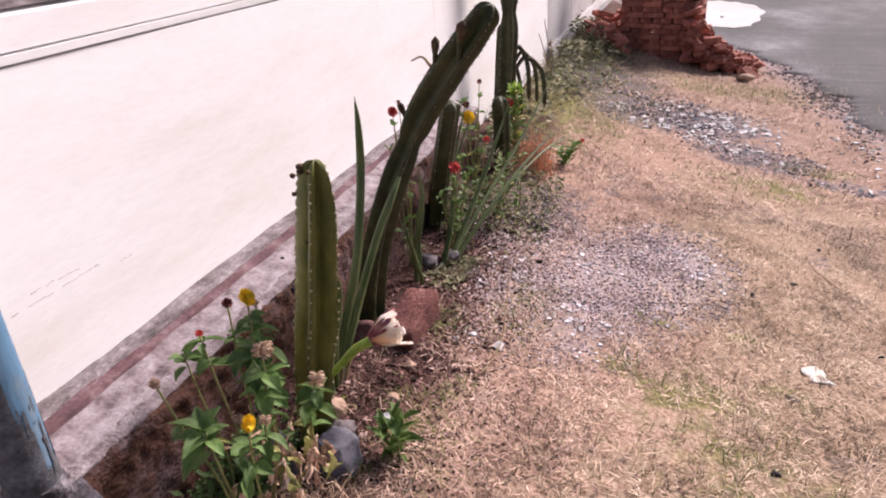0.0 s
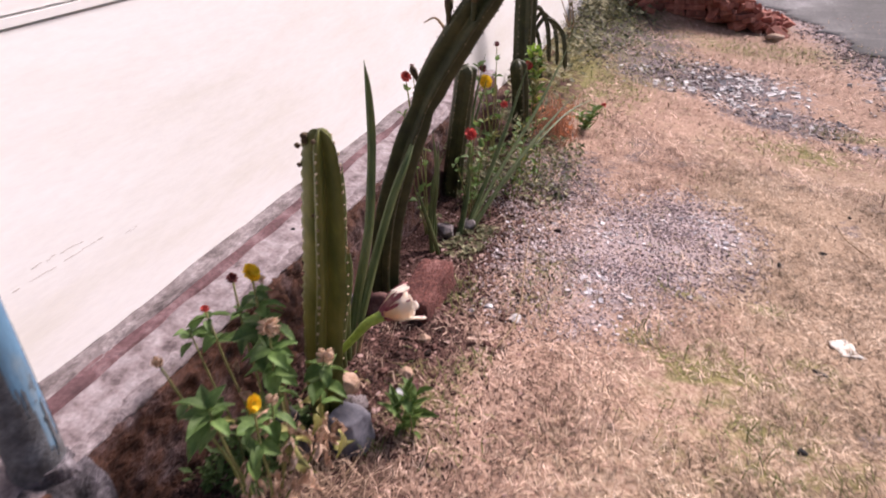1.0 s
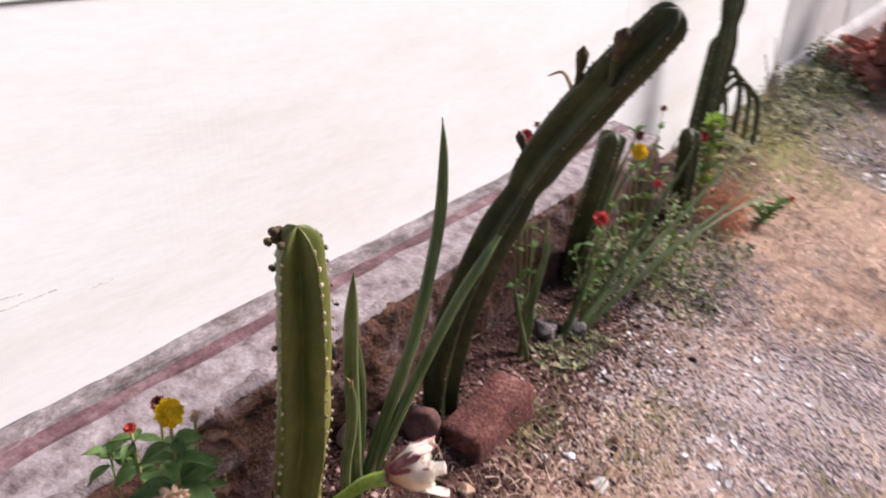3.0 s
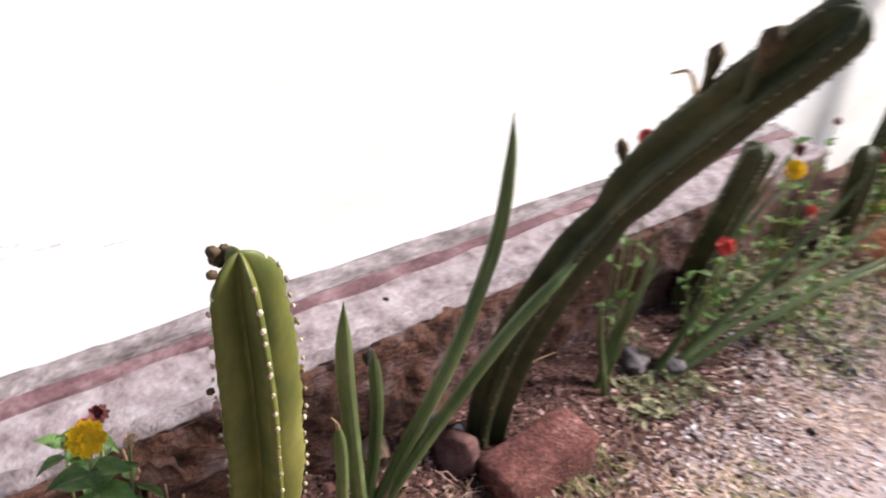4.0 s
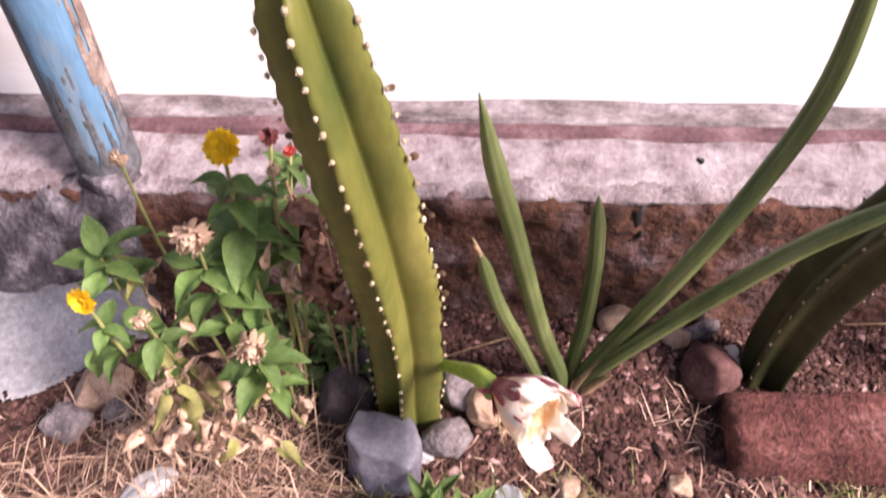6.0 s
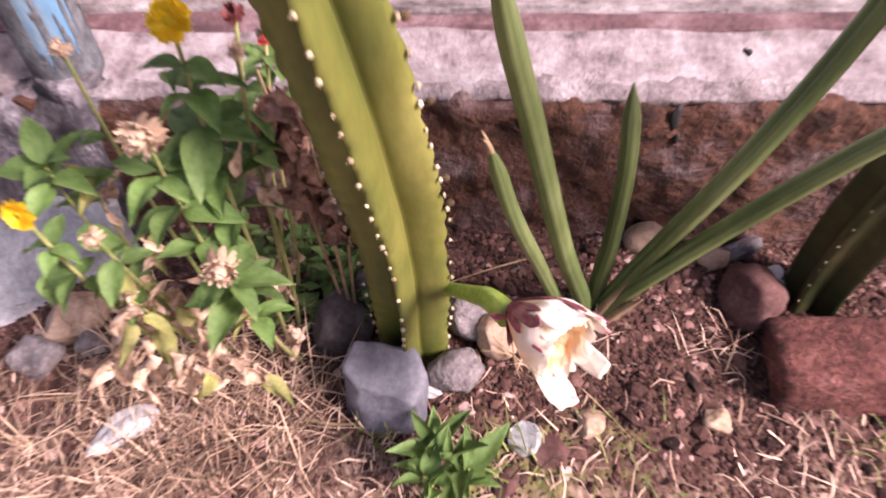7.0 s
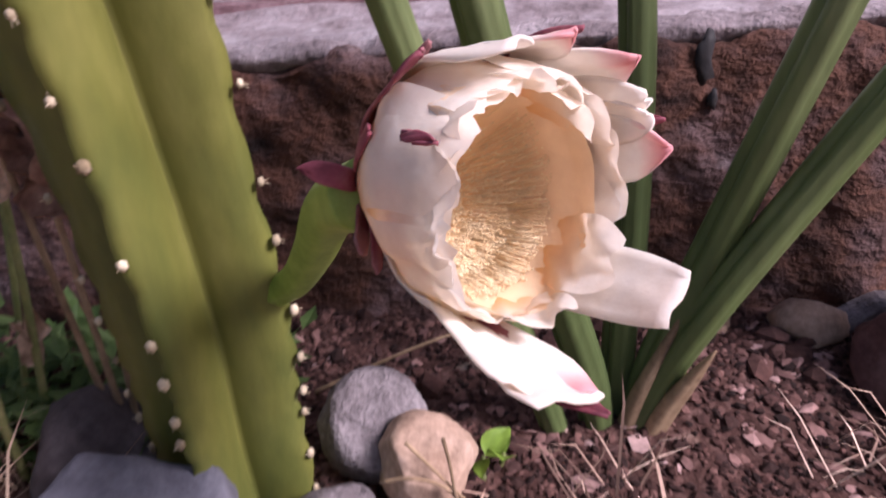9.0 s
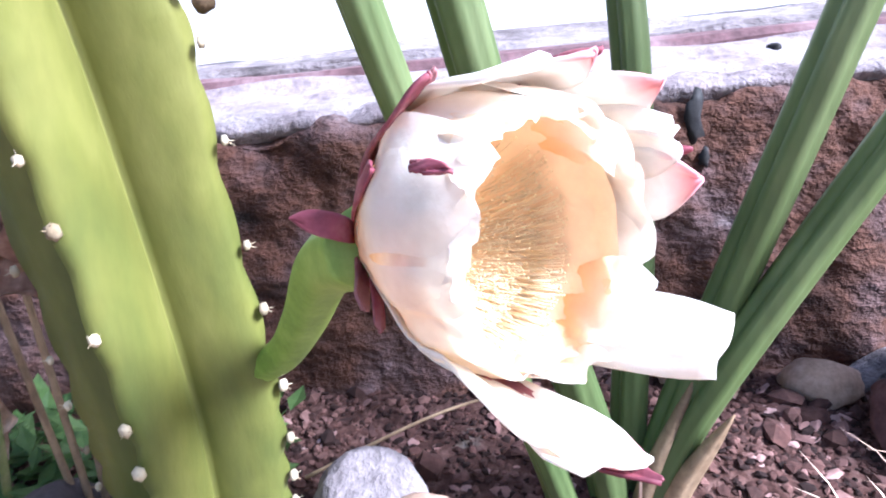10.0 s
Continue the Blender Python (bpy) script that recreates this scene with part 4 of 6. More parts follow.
sepal(62, [(0.000, 0.0100), (0.012, 0.020), (0.034, 0.0350), (0.058, 0.0425), (0.070, 0.0450)], 0.008)
sepal(18, [(0.000, 0.0100), (0.012, 0.020), (0.034, 0.0350), (0.060, 0.0420), (0.076, 0.0440)], 0.008)
sepal(-100, [(0.000, 0.0100), (0.012, 0.020), (0.034, 0.0350), (0.060, 0.0400), (0.078, 0.0420), (0.0915, 0.0430)], 0.012)
sepal(268, [(0.000, 0.0100), (0.010, 0.0180), (0.022, 0.0285), (0.030, 0.0350)], 0.005)
sepal(310, [(0.000, 0.0100), (0.010, 0.0180), (0.022, 0.0285), (0.030, 0.0350)], 0.005)
# stamens: fine threads that lie along the lower wall of the throat, with a crowd of small anthers
bm = bmesh.new()
for _ in range(2600):
    a, u = radians(rng.normal(-75, 60)), rng.uniform(0.05, 0.66)
    s1 = 0.017 + 0.043 * u
    r1 = float(np.interp(u, [0, 0.1, 0.25, 0.5, 0.8, 1.0], [0.003, 0.0110, 0.0195, 0.0295, 0.0345, 0.0330])) - rng.uniform(0.0006, 0.0028)
    r1 *= squash(a)
    p0 = Vector((0.86 * r1 * math.cos(a), 0.86 * r1 * math.sin(a), s1 - 0.007))
    p1 = Vector((r1 * math.cos(a + 0.05), r1 * math.sin(a + 0.05), s1))
    sweep([FM @ p0, FM @ ((p0 + p1) / 2 + Vector((0, 0, 0.001))), FM @ p1], lambda s, q: 0.00010, 3, 2, Vector((0, 0.3, 1)), bm)
    bmesh.ops.create_icosphere(bm, subdivisions=1, radius=0.00036, matrix=Matrix.Translation(FM @ p1))
tagged(part("stamen_mass", bm, M["stamen"], bloom, "dense yellow stamens"), kind="stuff")


# ---- snake plants ----
def blade_of(parent, points, radius, tip=0.12, dead=False):
    """A round, grooved, pointed leaf."""
    def r(s, a):
        body = radius * (0.82 + 0.18 * min(1, s / 0.15)) * (1 - 0.22 * s)
        if s > 1 - tip:
            body *= max(0.04, 1 - ((s - 1 + tip) / tip) ** 1.9)
        groove = 1 - 0.085 * (0.5 + 0.5 * math.cos(8 * a)) ** 4 - 0.22 * max(0, math.cos(a)) ** 16
        return max(0.0006, body * groove)
    ob = part("leaf", sweep(points, r, 40, 44, Vector((0.4, -0.7, 0.6))), M["blade"], parent)
    if dead:
        end, back = Vector(points[-1]), (Vector(points[-1]) - Vector(points[-2])).normalized()
        for k in range(2):
            w = Vector(rng.normal(0, 0.006, 3))
            part("dry_tip", sweep([end - back * 0.012, end + back * 0.004 + 0.3 * w, end + back * 0.015 + w], lambda s, a: 0.0028 * (1 - 0.85 * s), 6, 5, Vector((1, 0, 0))), M["stem_dry"], ob, "frayed dry tip")
    return ob


snake = thing("snake_plant", (0.31, 0.217, -0.09), "cylindrical snake plant with five grooved green leaves", "snake plant", "snake plants")
blade_of(snake, [(0.312, 0.214, -0.13), (0.322, 0.236, -0.03), (0.334, 0.267, 0.07), (0.362, 0.309, 0.223), (0.366, 0.350, 0.348), (0.369, 0.370, 0.443), (0.376, 0.365, 0.543), (0.378, 0.357, 0.604)], 0.0120, 0.3)
blade_of(snake, [(0.316, 0.214, -0.13), (0.325, 0.236, -0.045), (0.341, 0.266, 0.03), (0.364, 0.334, 0.158), (0.390, 0.398, 0.275), (0.410, 0.450, 0.346), (0.410, 0.535, 0.400)], 0.0118, 0.25)
blade_of(snake, [(0.311, 0.212, -0.13), (0.325, 0.198, -0.04), (0.345, 0.176, 0.04), (0.369, 0.153, 0.129), (0.407, 0.114, 0.302), (0.432, 0.092, 0.399), (0.455, 0.076, 0.487)], 0.0125, 0.2)
blade_of(snake, [(0.308, 0.215, -0.13), (0.312, 0.218, 0.0), (0.318, 0.220, 0.064), (0.324, 0.217, 0.181), (0.322, 0.207, 0.281)], 0.0115)
blade_of(snake, [(0.318, 0.190, -0.13), (0.330, 0.168, -0.04), (0.362, 0.138, 0.07), (0.415, 0.102, 0.21), (0.440, 0.080, 0.312)], 0.0095, dead=True)
for pts in ([(0.320, 0.216, -0.11), (0.328, 0.226, -0.055), (0.333, 0.238, -0.015), (0.336, 0.250, 0.022)], [(0.324, 0.226, -0.11), (0.333, 0.240, -0.060), (0.342, 0.252, -0.028), (0.352, 0.262, 0.000)]):
    part("dry_sheath", sweep(pts, lambda s, a: 0.0085 * (1 - s ** 2.2) * (0.55 + 0.45 * abs(math.cos(a))) + 0.0005, 16, 16, Vector((0.4, -0.7, 0.6))), M["stem_dry"], snake, "papery straw-coloured dry sheath")
snake = thing("snake_plant", (0.315, 0.80, -0.13), "cylindrical snake plant with long leaning leaves", "snake plant", "snake plants")
B2 = Vector((0.315, 0.80, -0.17))
for tip, sag, radius in (((0.318, 0.85, 0.275), 0.01, 0.013), ((0.33, 0.90, 0.195), 0.0, 0.012), ((0.292, 0.76, 0.135), -0.01, 0.011), ((0.33, 0.86, 0.24), 0.015, 0.011), ((0.468, 1.41, 0.345), -0.03, 0.0145), ((0.585, 1.62, 0.165), 0.05, 0.013), ((0.532, 1.82, 0.318), 0.0, 0.012), ((0.345, 1.30, 0.30), 0.02, 0.012), ((0.36, 1.25, 0.40), 0.0, 0.010), ((0.62, 1.95, 0.06), 0.09, 0.0085)):
    t = Vector(tip)
    b = B2 + Vector(rng.uniform(-0.02, 0.02, 3)) * Vector((1, 1, 0)) + (Vector((0.02, 0.12, -0.03)) if t.y > 1.2 else Vector((0, 0, 0)))
    m1, m2 = b.lerp(t, 0.33) + Vector((0, 0, sag)), b.lerp(t, 0.68) + Vector((0, 0, sag))
    blade_of(snake, [b, m1 + Vector(rng.uniform(-0.012, 0.012, 3)), m2 + Vector(rng.uniform(-0.02, 0.02, 3)), t], 0.62 * radius, 0.4)


# ---- leafy plants ----
def leaf_mesh(name, long, wide, fold, droop, mat, wave=0.0, crumple=0.0):
    """A pointed leaf that folds along its rib and droops; y is its length, z its upper side."""
    bm = bmesh.new()
    nu, nv = (14, 4) if crumple else (8, 4)
    grid = []
    for i in range(nu + 1):
        u = i / nu
        w = wide * (math.sin(math.pi * u ** 0.75) ** 0.85 if 0 < u < 1 else 0.02)
        row = []
        for j in range(nv + 1):
            v = 2 * j / nv - 1
            z = fold * abs(v) * w - droop * long * u * u + wave * math.sin(7 * u + 4 * v)
            row.append(bm.verts.new((v * w / 2, long * u, z)))
            row[-1].co += crumple * noise.noise_vector(Vector((90 * v * w, 60 * long * u, 700 * long)))
        grid.append(row)
    for a, b in zip(grid, grid[1:]):
        for j in range(nv):
            bm.faces.new((a[j], a[j + 1], b[j + 1], b[j]))
    return mesh_from(name, bm, mat)


LEAVES = [leaf_mesh("leaf", 0.052, 0.031, 0.22, 0.15, M["leaf"], 0.0016), leaf_mesh("leaf", 0.046, 0.030, 0.2, 0.45, M["leaf"], 0.0022), leaf_mesh("leaf", 0.060, 0.031, 0.28, 0.3, M["leaf"], 0.0016)]
PALE = [leaf_mesh("leaf", 0.045, 0.02, 0.4, 0.5, M["leaf_pale"], 0.003)]
DRY = [leaf_mesh("leaf", 0.046, 0.011, 0.8, 0.25, M["leaf_dry"], 0.003, 0.010), leaf_mesh("leaf", 0.038, 0.012, 0.6, 0.1, M["leaf_dry"], 0.003, 0.012), leaf_mesh("leaf", 0.054, 0.008, 0.8, 0.1, M["leaf_dry"], 0.002, 0.010)]


def ray_petal(name, long, wide, mat, curl):
    bm = bmesh.new()
    grid = []
    for i in range(5):
        u = i / 4
        w = wide * (0.45 + 0.55 * math.sin(math.pi * min(1, 0.1 + 0.75 * u)))
        grid.append([bm.verts.new((v * w / 2, long * (u - 0.25 * abs(v) * (u > 0.9)), curl * long * u * u + 0.12 * w * abs(v))) for v in (-1, 0, 1)])
    for a, b in zip(grid, grid[1:]):
        for j in range(2):
            bm.faces.new((a[j], a[j + 1], b[j + 1], b[j]))
    return mesh_from(name, bm, mat)


RAYS = {k: [ray_petal("petal", 0.013, 0.0075, M[k], c) for c in (0.15, 0.45)] for k in ("yellow", "red", "maroon")}
RAYS["tan"] = [ray_petal("petal", 0.012, 0.0048, M["tan"], c) for c in (-0.5, 0.6)]


def dome_mesh(radius, mat):
    bm = bmesh.new()
    bmesh.ops.create_icosphere(bm, subdivisions=2, radius=radius, matrix=Matrix.Diagonal((1, 1, 0.7, 1)))
    for v in bm.verts:
        v.co *= 1 + 0.12 * rng.uniform(-1, 1)
    return mesh_from("disc", bm, mat)


DISC = {k: dome_mesh(0.0062, M[v]) for k, v in (("yellow", "yellow"), ("red", "red"), ("maroon", "maroon"), ("tan", "tan"))}


def bloom_on(plant, at, facing, kind, size=1.0):
    """A zinnia head: a disc and rings of ray petals, fresh and flat or dry and curled."""
    at, q = Vector(at), Vector(facing).to_track_quat("Z", "Y")
    words = {"yellow": "bright yellow zinnia bloom", "red": "red zinnia bloom", "maroon": "dark maroon withered bloom", "tan": "dry tan seed head"}
    head = placed("flower_head", DISC[kind], Matrix.LocRotScale(at, q, (size, size, size)), plant, words[kind])
    rings = ((15, 0.007, -4, 0), (14, 0.006, 9, 0), (12, 0.0045, 22, 0), (8, 0.003, 38, 0)) if kind != "tan" else ((13, 0.004, -25, 0), (13, 0.004, 10, 1), (12, 0.003, 40, 1), (8, 0.002, 65, 1))
    if kind == "red":
        rings = ((13, 0.005, 4, 0), (10, 0.003, 28, 1))
    if kind == "maroon":
        rings = ((10, 0.003, -20, 0), (9, 0.003, 30, 1))
    for count, r, tilt, which in rings:
        for k in range(count):
            a = 360 * k / count + rng.uniform(-8, 8)
            m = Matrix.LocRotScale(at, q, (size, size, size)) @ pose(0, 0, 0.001, 0, 0, a) @ pose(0, r, 0, tilt + rng.uniform(-9, 9), rng.uniform(-12, 12), 0)
            ob = new("petal", RAYS[kind][which])
            ob.matrix_basis = m
            ob.parent = head
            ob.matrix_parent_inverse = head.matrix_basis.inverted()
    return head


def stem_on(plant, points, radius=0.0022, mat="stem"):
    return part("stem", sweep(points, lambda s, a: radius * (1.15 - 0.45 * s), 7, 14, Vector((1, 0, 0.2))), M[mat], plant)


def leaves_on(plant, points, count, sets, size=1.0, lo=0.15, hi=0.95, spread=55):
    """Leaves in opposite pairs up a stem."""
    line = spline(points, 40)
    for k in range(count):
        s = lo + (hi - lo) * k / max(1, count - 1)
        p = line[int(40 * s)]
        turn = 90 * (k % 2) + rng.uniform(-35, 35)
        for side in (0, 180):
            z = size * rng.uniform(0.65, 1.15)
            m = Matrix.Translation(p) @ pose(0, 0, 0, 0, 0, turn + side + rng.uniform(-25, 25)) @ pose(0, 0.002, 0, 90 - spread - rng.uniform(-25, 30), rng.uniform(-25, 25), 0) @ Matrix.Scale(z, 4)
            placed("leaf", sets[int(rng.integers(len(sets)))], m, plant)


def lifted(base, tip, lean=0.0):
    base, tip = Vector(base), Vector(tip)
    return [base, base.lerp(tip, 0.4) + Vector((lean, 0.5 * lean, -0.01)), base.lerp(tip, 0.75) + Vector((0.5 * lean, 0, 0)), tip]


def whorl(plant, at, count, sets, size):
    """Leaves that stand out round a stem at one joint, level or a little hanging."""
    first = rng.uniform(0, 360)
    for k in range(count):
        m = Matrix.Translation(at + Vector((0, 0, rng.uniform(-0.008, 0.008)))) @ pose(0, 0, 0, 0, 0, first + 360 * k / count + rng.uniform(-22, 22)) @ pose(0, 0.002, 0, rng.uniform(-18, 22), rng.uniform(-25, 25), 0) @ Matrix.Scale(size * rng.uniform(0.8, 1.15), 4)
        placed("leaf", sets[int(rng.integers(len(sets)))], m, plant)


zinnia = thing("zinnia_plant", (0.355, -0.20, -0.10), "leafy zinnia with yellow blooms and dry seed heads", "flowering plant", "zinnias")
def zinnia_stem(tip, kind, facing, size, base, whorls):
    """One stem of the zinnia: its leaves in whorls (height, leaves, size), a dry pair below, its bloom at the tip."""
    pts = lifted(base, Vector(tip), 0.02)
    stem_on(zinnia, pts, 0.0026, "stem")
    line = spline(pts, 60)
    for high, count, size_l in whorls:
        whorl(zinnia, min(line, key=lambda p: abs(p.z - high)), count, LEAVES if high > 0.15 else LEAVES + PALE, size_l)
    leaves_on(zinnia, pts, 1, DRY, 1.0, 0.25, 0.38, 10)
    bloom_on(zinnia, Vector(tip), facing, kind, size)


zinnia_stem((0.392, -0.154, 0.387), "yellow", (0.8, 0.05, 0.6), 0.92, (0.36, -0.17, -0.12), ((0.345, 4, 0.62), (0.325, 5, 0.80), (0.283, 5, 0.95), (0.235, 5, 1.0), (0.19, 4, 0.9)))
zinnia_stem((0.430, -0.189, 0.311), "tan", (0.9, -0.2, 0.25), 1.25, (0.36, -0.19, -0.12), ((0.272, 5, 0.85), (0.225, 5, 0.95), (0.17, 4, 0.9)))
zinnia_stem((0.491, -0.136, 0.225), "tan", (0.9, 0.05, 0.1), 1.1, (0.37, -0.15, -0.12), ((0.200, 5, 0.75), (0.165, 5, 0.85), (0.12, 4, 0.7)))
zinnia_stem((0.464, -0.303, 0.254), "yellow", (0.9, -0.1, 0.25), 0.80, (0.385, -0.285, -0.11), ((0.205, 4, 0.6), (0.16, 4, 0.7)))
zinnia_stem((0.460, -0.256, 0.222), "tan", (0.8, -0.1, 0.1), 0.7, (0.365, -0.23, -0.12), ((0.18, 4, 0.7), (0.14, 4, 0.7)))
zinnia_stem((0.380, -0.117, 0.352), "tan", (0.2, 0.4, 0.9), 0.5, (0.345, -0.16, -0.12), ((0.30, 3, 0.55), (0.25, 4, 0.7)))
zinnia_stem((0.306, -0.310, 0.304), "tan", (0.4, -0.5, 0.7), 0.7, (0.335, -0.24, -0.12), ((0.21, 2, 0.5),))
zinnia_stem((0.258, -0.136, 0.282), "red", (0.3, -0.2, 0.9), 0.50, (0.31, -0.17, -0.12), ((0.262, 4, 0.62), (0.225, 4, 0.75)))
zinnia_stem((0.330, -0.130, 0.354), "maroon", (0.5, -0.3, 0.8), 0.7, (0.33, -0.18, -0.12), ((0.29, 3, 0.5), (0.24, 4, 0.7)))


def bush(plant, centre, reach, count, sets, lo=0.7, hi=1.25, lean=0.9):
    """Leaves through a round of foliage, turned outward and up, their tips hanging."""
    for k in range(count):
        d = Vector(rng.normal(0, 1, 3)).normalized() * rng.uniform(0.35, 1.0)
        p = Vector(centre) + Vector((d.x * reach[0], d.y * reach[1], d.z * reach[2]))
        face = (Vector((0.75, 0.0, 0.75)) + 0.9 * d + Vector(rng.normal(0, 0.25, 3))).normalized()
        tip = Vector((0.5, 0, -lean)) + 1.2 * d + Vector(rng.normal(0, 0.4, 3))
        tip = (tip - tip.dot(face) * face).normalized()
        m = Matrix((tip.cross(face), tip, face)).transposed().to_4x4()
        placed("leaf", sets[int(rng.integers(len(sets)))], Matrix.Translation(p) @ m @ Matrix.Scale(rng.uniform(lo, hi), 4), plant)


bush(zinnia, (0.425, -0.225, 0.150), (0.05, 0.070, 0.060), 6, PALE + DRY, 0.6, 1.1)
bush(zinnia, (0.425, -0.305, 0.165), (0.035, 0.045, 0.035), 3, LEAVES, 0.6, 0.9)


def hanging(plant, centre, reach, count, sets, lo=0.6, hi=1.1):
    """Withered leaves that hang straight down, turned every way."""
    for k in range(count):
        p = Vector(centre) + Vector([r * q for r, q in zip(reach, rng.uniform(-1, 1, 3))])
        tip = (Vector((0, 0, -1)) + Vector(rng.normal(0, 0.38, 3))).normalized()
        face = Vector((rng.normal(), rng.normal(), 0.2 * rng.normal()))
        face = (face - face.dot(tip) * tip).normalized()
        m = Matrix((tip.cross(face), tip, face)).transposed().to_4x4()
        placed("leaf", sets[int(rng.integers(len(sets)))], Matrix.Translation(p) @ m @ Matrix.Scale(rng.uniform(lo, hi), 4), plant)


def rosette(plant, at, count, sets, size):
    """A tuft of leaves round a stem's end, the upper ones upright, the lower ones hanging out."""
    for k in range(count):
        u = k / count
        m = Matrix.Translation(Vector(at) + Vector((0, 0, -0.03 * u))) @ pose(0, 0, 0, 0, 0, 137.5 * k + rng.uniform(-20, 20)) @ pose(0, 0.002, 0, 58 - 85 * u + rng.uniform(-12, 12), rng.uniform(-20, 20), 0) @ Matrix.Scale(size * rng.uniform(0.75, 1.1), 4)
        placed("leaf", sets[int(rng.integers(len(sets)))], m, plant)


for at, base, count, size in (((0.228, -0.155, 0.243), (0.30, -0.19, -0.1), 7, 0.8), ((0.391, -0.320, 0.240), (0.37, -0.28, -0.12), 13, 0.95), ((0.375, -0.300, 0.195), (0.37, -0.27, -0.12), 9, 0.85), ((0.475, -0.245, 0.150), (0.37, -0.22, -0.12), 8, 0.75)):
    stem_on(zinnia, lifted(base, at, 0.015), 0.0022)
    rosette(zinnia, at, max(5, int(0.8 * count)), LEAVES if at[2] > 0.2 else PALE + LEAVES[:1] + DRY, size)
hanging(zinnia, (0.33, -0.145, 0.20), (0.05, 0.035, 0.07), 4, DRY, 0.7, 1.2)
hanging(zinnia, (0.455, -0.285, 0.060), (0.055, 0.04, 0.05), 10, DRY + DRY + PALE, 0.7, 1.2)
hanging(zinnia, (0.470, -0.20, 0.085), (0.045, 0.09, 0.055), 22, DRY + PALE[:1] + DRY, 0.6, 1.1)
hanging(zinnia, (0.490, -0.205, 0.110), (0.03, 0.05, 0.04), 12, DRY + PALE, 0.7, 1.2)
hanging(zinnia, (0.385, -0.125, 0.235), (0.016, 0.018, 0.055), 4, DRY, 0.6, 1.0)
withered = thing("withered_plant", (0.36, -0.07, -0.10), "withered brown plant with crumpled hanging leaves", "dead plant")
M["leaf_wither"] = material("wilted_brown_leaf", [(0.13, 0.060, 0.042), (0.27, 0.140, 0.100), (0.44, 0.27, 0.20)], 40, 0.85, 0.6, 150, 0.25, 0.3, thin=0.2)
WILT = [leaf_mesh("leaf", 0.075, 0.034, 0.9, 0.2, M["leaf_wither"], 0.004, 0.016), leaf_mesh("leaf", 0.060, 0.030, 0.8, 0.1, M["leaf_wither"], 0.004, 0.018), leaf_mesh("leaf", 0.050, 0.024, 0.9, 0.3, M["leaf_wither"], 0.003, 0.014)]
for tip in ((0.345, -0.118, 0.31), (0.35, -0.085, 0.24), (0.34, -0.065, 0.20)):
    pts = lifted((0.345, -0.085, -0.12), tip, 0.0)
    stem_on(withered, pts, 0.002, "stem_dry")
hanging(withered, (0.345, -0.118, 0.270), (0.012, 0.016, 0.035), 6, WILT, 0.75, 1.1)
hanging(withered, (0.345, -0.104, 0.195), (0.014, 0.022, 0.035), 9, WILT, 0.75, 1.1)
hanging(withered, (0.335, -0.085, 0.150), (0.016, 0.025, 0.030), 6, WILT, 0.6, 0.95)


def small_plant(name, at, tips, label, category, sets, group="", size=1.0, nl=4, blooms=(), stem="stem", spread=45):
    base = on_ground(*at, -0.02)
    plant = thing(name, base, label, category, group)
    for tip in tips:
        pts = lifted(base + Vector((rng.uniform(-0.01, 0.01), rng.uniform(-0.01, 0.01), 0)), tip, rng.uniform(-0.015, 0.015))
        stem_on(plant, pts, 0.002, stem)
        leaves_on(plant, pts, nl, sets, size, 0.3, 0.99, spread)
    for tip, kind, facing, s in blooms:
        pts = lifted(base, tip, 0.01)
        stem_on(plant, pts, 0.0018, stem)
        bloom_on(plant, tip, facing, kind, s)
    return plant


STRAP = [leaf_mesh("leaf", 0.058, 0.021, 0.35, 0.25, M["leaf"], 0.001), leaf_mesh("leaf", 0.046, 0.013, 0.35, 0.1, M["leaf"], 0.001)]
LIME = [leaf_mesh("leaf", 0.060, 0.020, 0.3, 0.3, M["leaf_lime"], 0.001)]
small_plant("seedling", (0.540, 0.040), [(0.562, 0.02, -0.022), (0.557, 0.066, -0.012), (0.527, 0.03, -0.015), (0.552, 0.045, -0.006)], "low green zinnia seedling in the soil", "seedling", STRAP, size=1.05, nl=4, spread=35)
ROUND = [leaf_mesh("leaf", 0.024, 0.019, 0.15, 0.2, M["leaf_lime"], 0.0005)]
small_plant("seedling", (0.358, 0.134), [(0.358, 0.130, -0.062), (0.362, 0.142, -0.058)], "tiny round-leaved green seedling beside the tan pebble", "seedling", ROUND, size=0.85, nl=2, spread=65)
small_plant("leafy_sprout", (0.30, 2.16), [(0.318, 2.10, 0.19), (0.330, 2.12, 0.215), (0.300, 2.10, 0.18), (0.345, 2.1, 0.19), (0.31, 2.1, 0.21)], "bright lime-green leafy sprout beside the cactus stump", "plant", LIME, size=1.0, nl=3, spread=30)
small_plant("zinnia_plant", (0.25, 0.90), [(0.25, 0.85, 0.40), (0.24, 0.83, 0.33), (0.27, 0.9, 0.2)], "thin zinnia with a red bloom against the wall", "flowering plant", LEAVES, "zinnias", 0.6, 4, [((0.248, 0.85, 0.432), "red", (0.6, -0.6, 0.6), 1.0), ((0.262, 0.87, 0.455), "maroon", (0, 0, 1), 0.6)])
small_plant("zinnia_plant", (0.33, 1.10), [(0.36, 1.05, 0.16), (0.33, 1.0, 0.12), (0.39, 1.1, 0.14), (0.35, 1.15, 0.2)], "pale-leaved zinnia with one red bloom", "flowering plant", PALE + LEAVES, "zinnias", 0.6, 5, [((0.363, 1.05, 0.198), "red", (0.7, -0.6, 0.5), 1.3)])
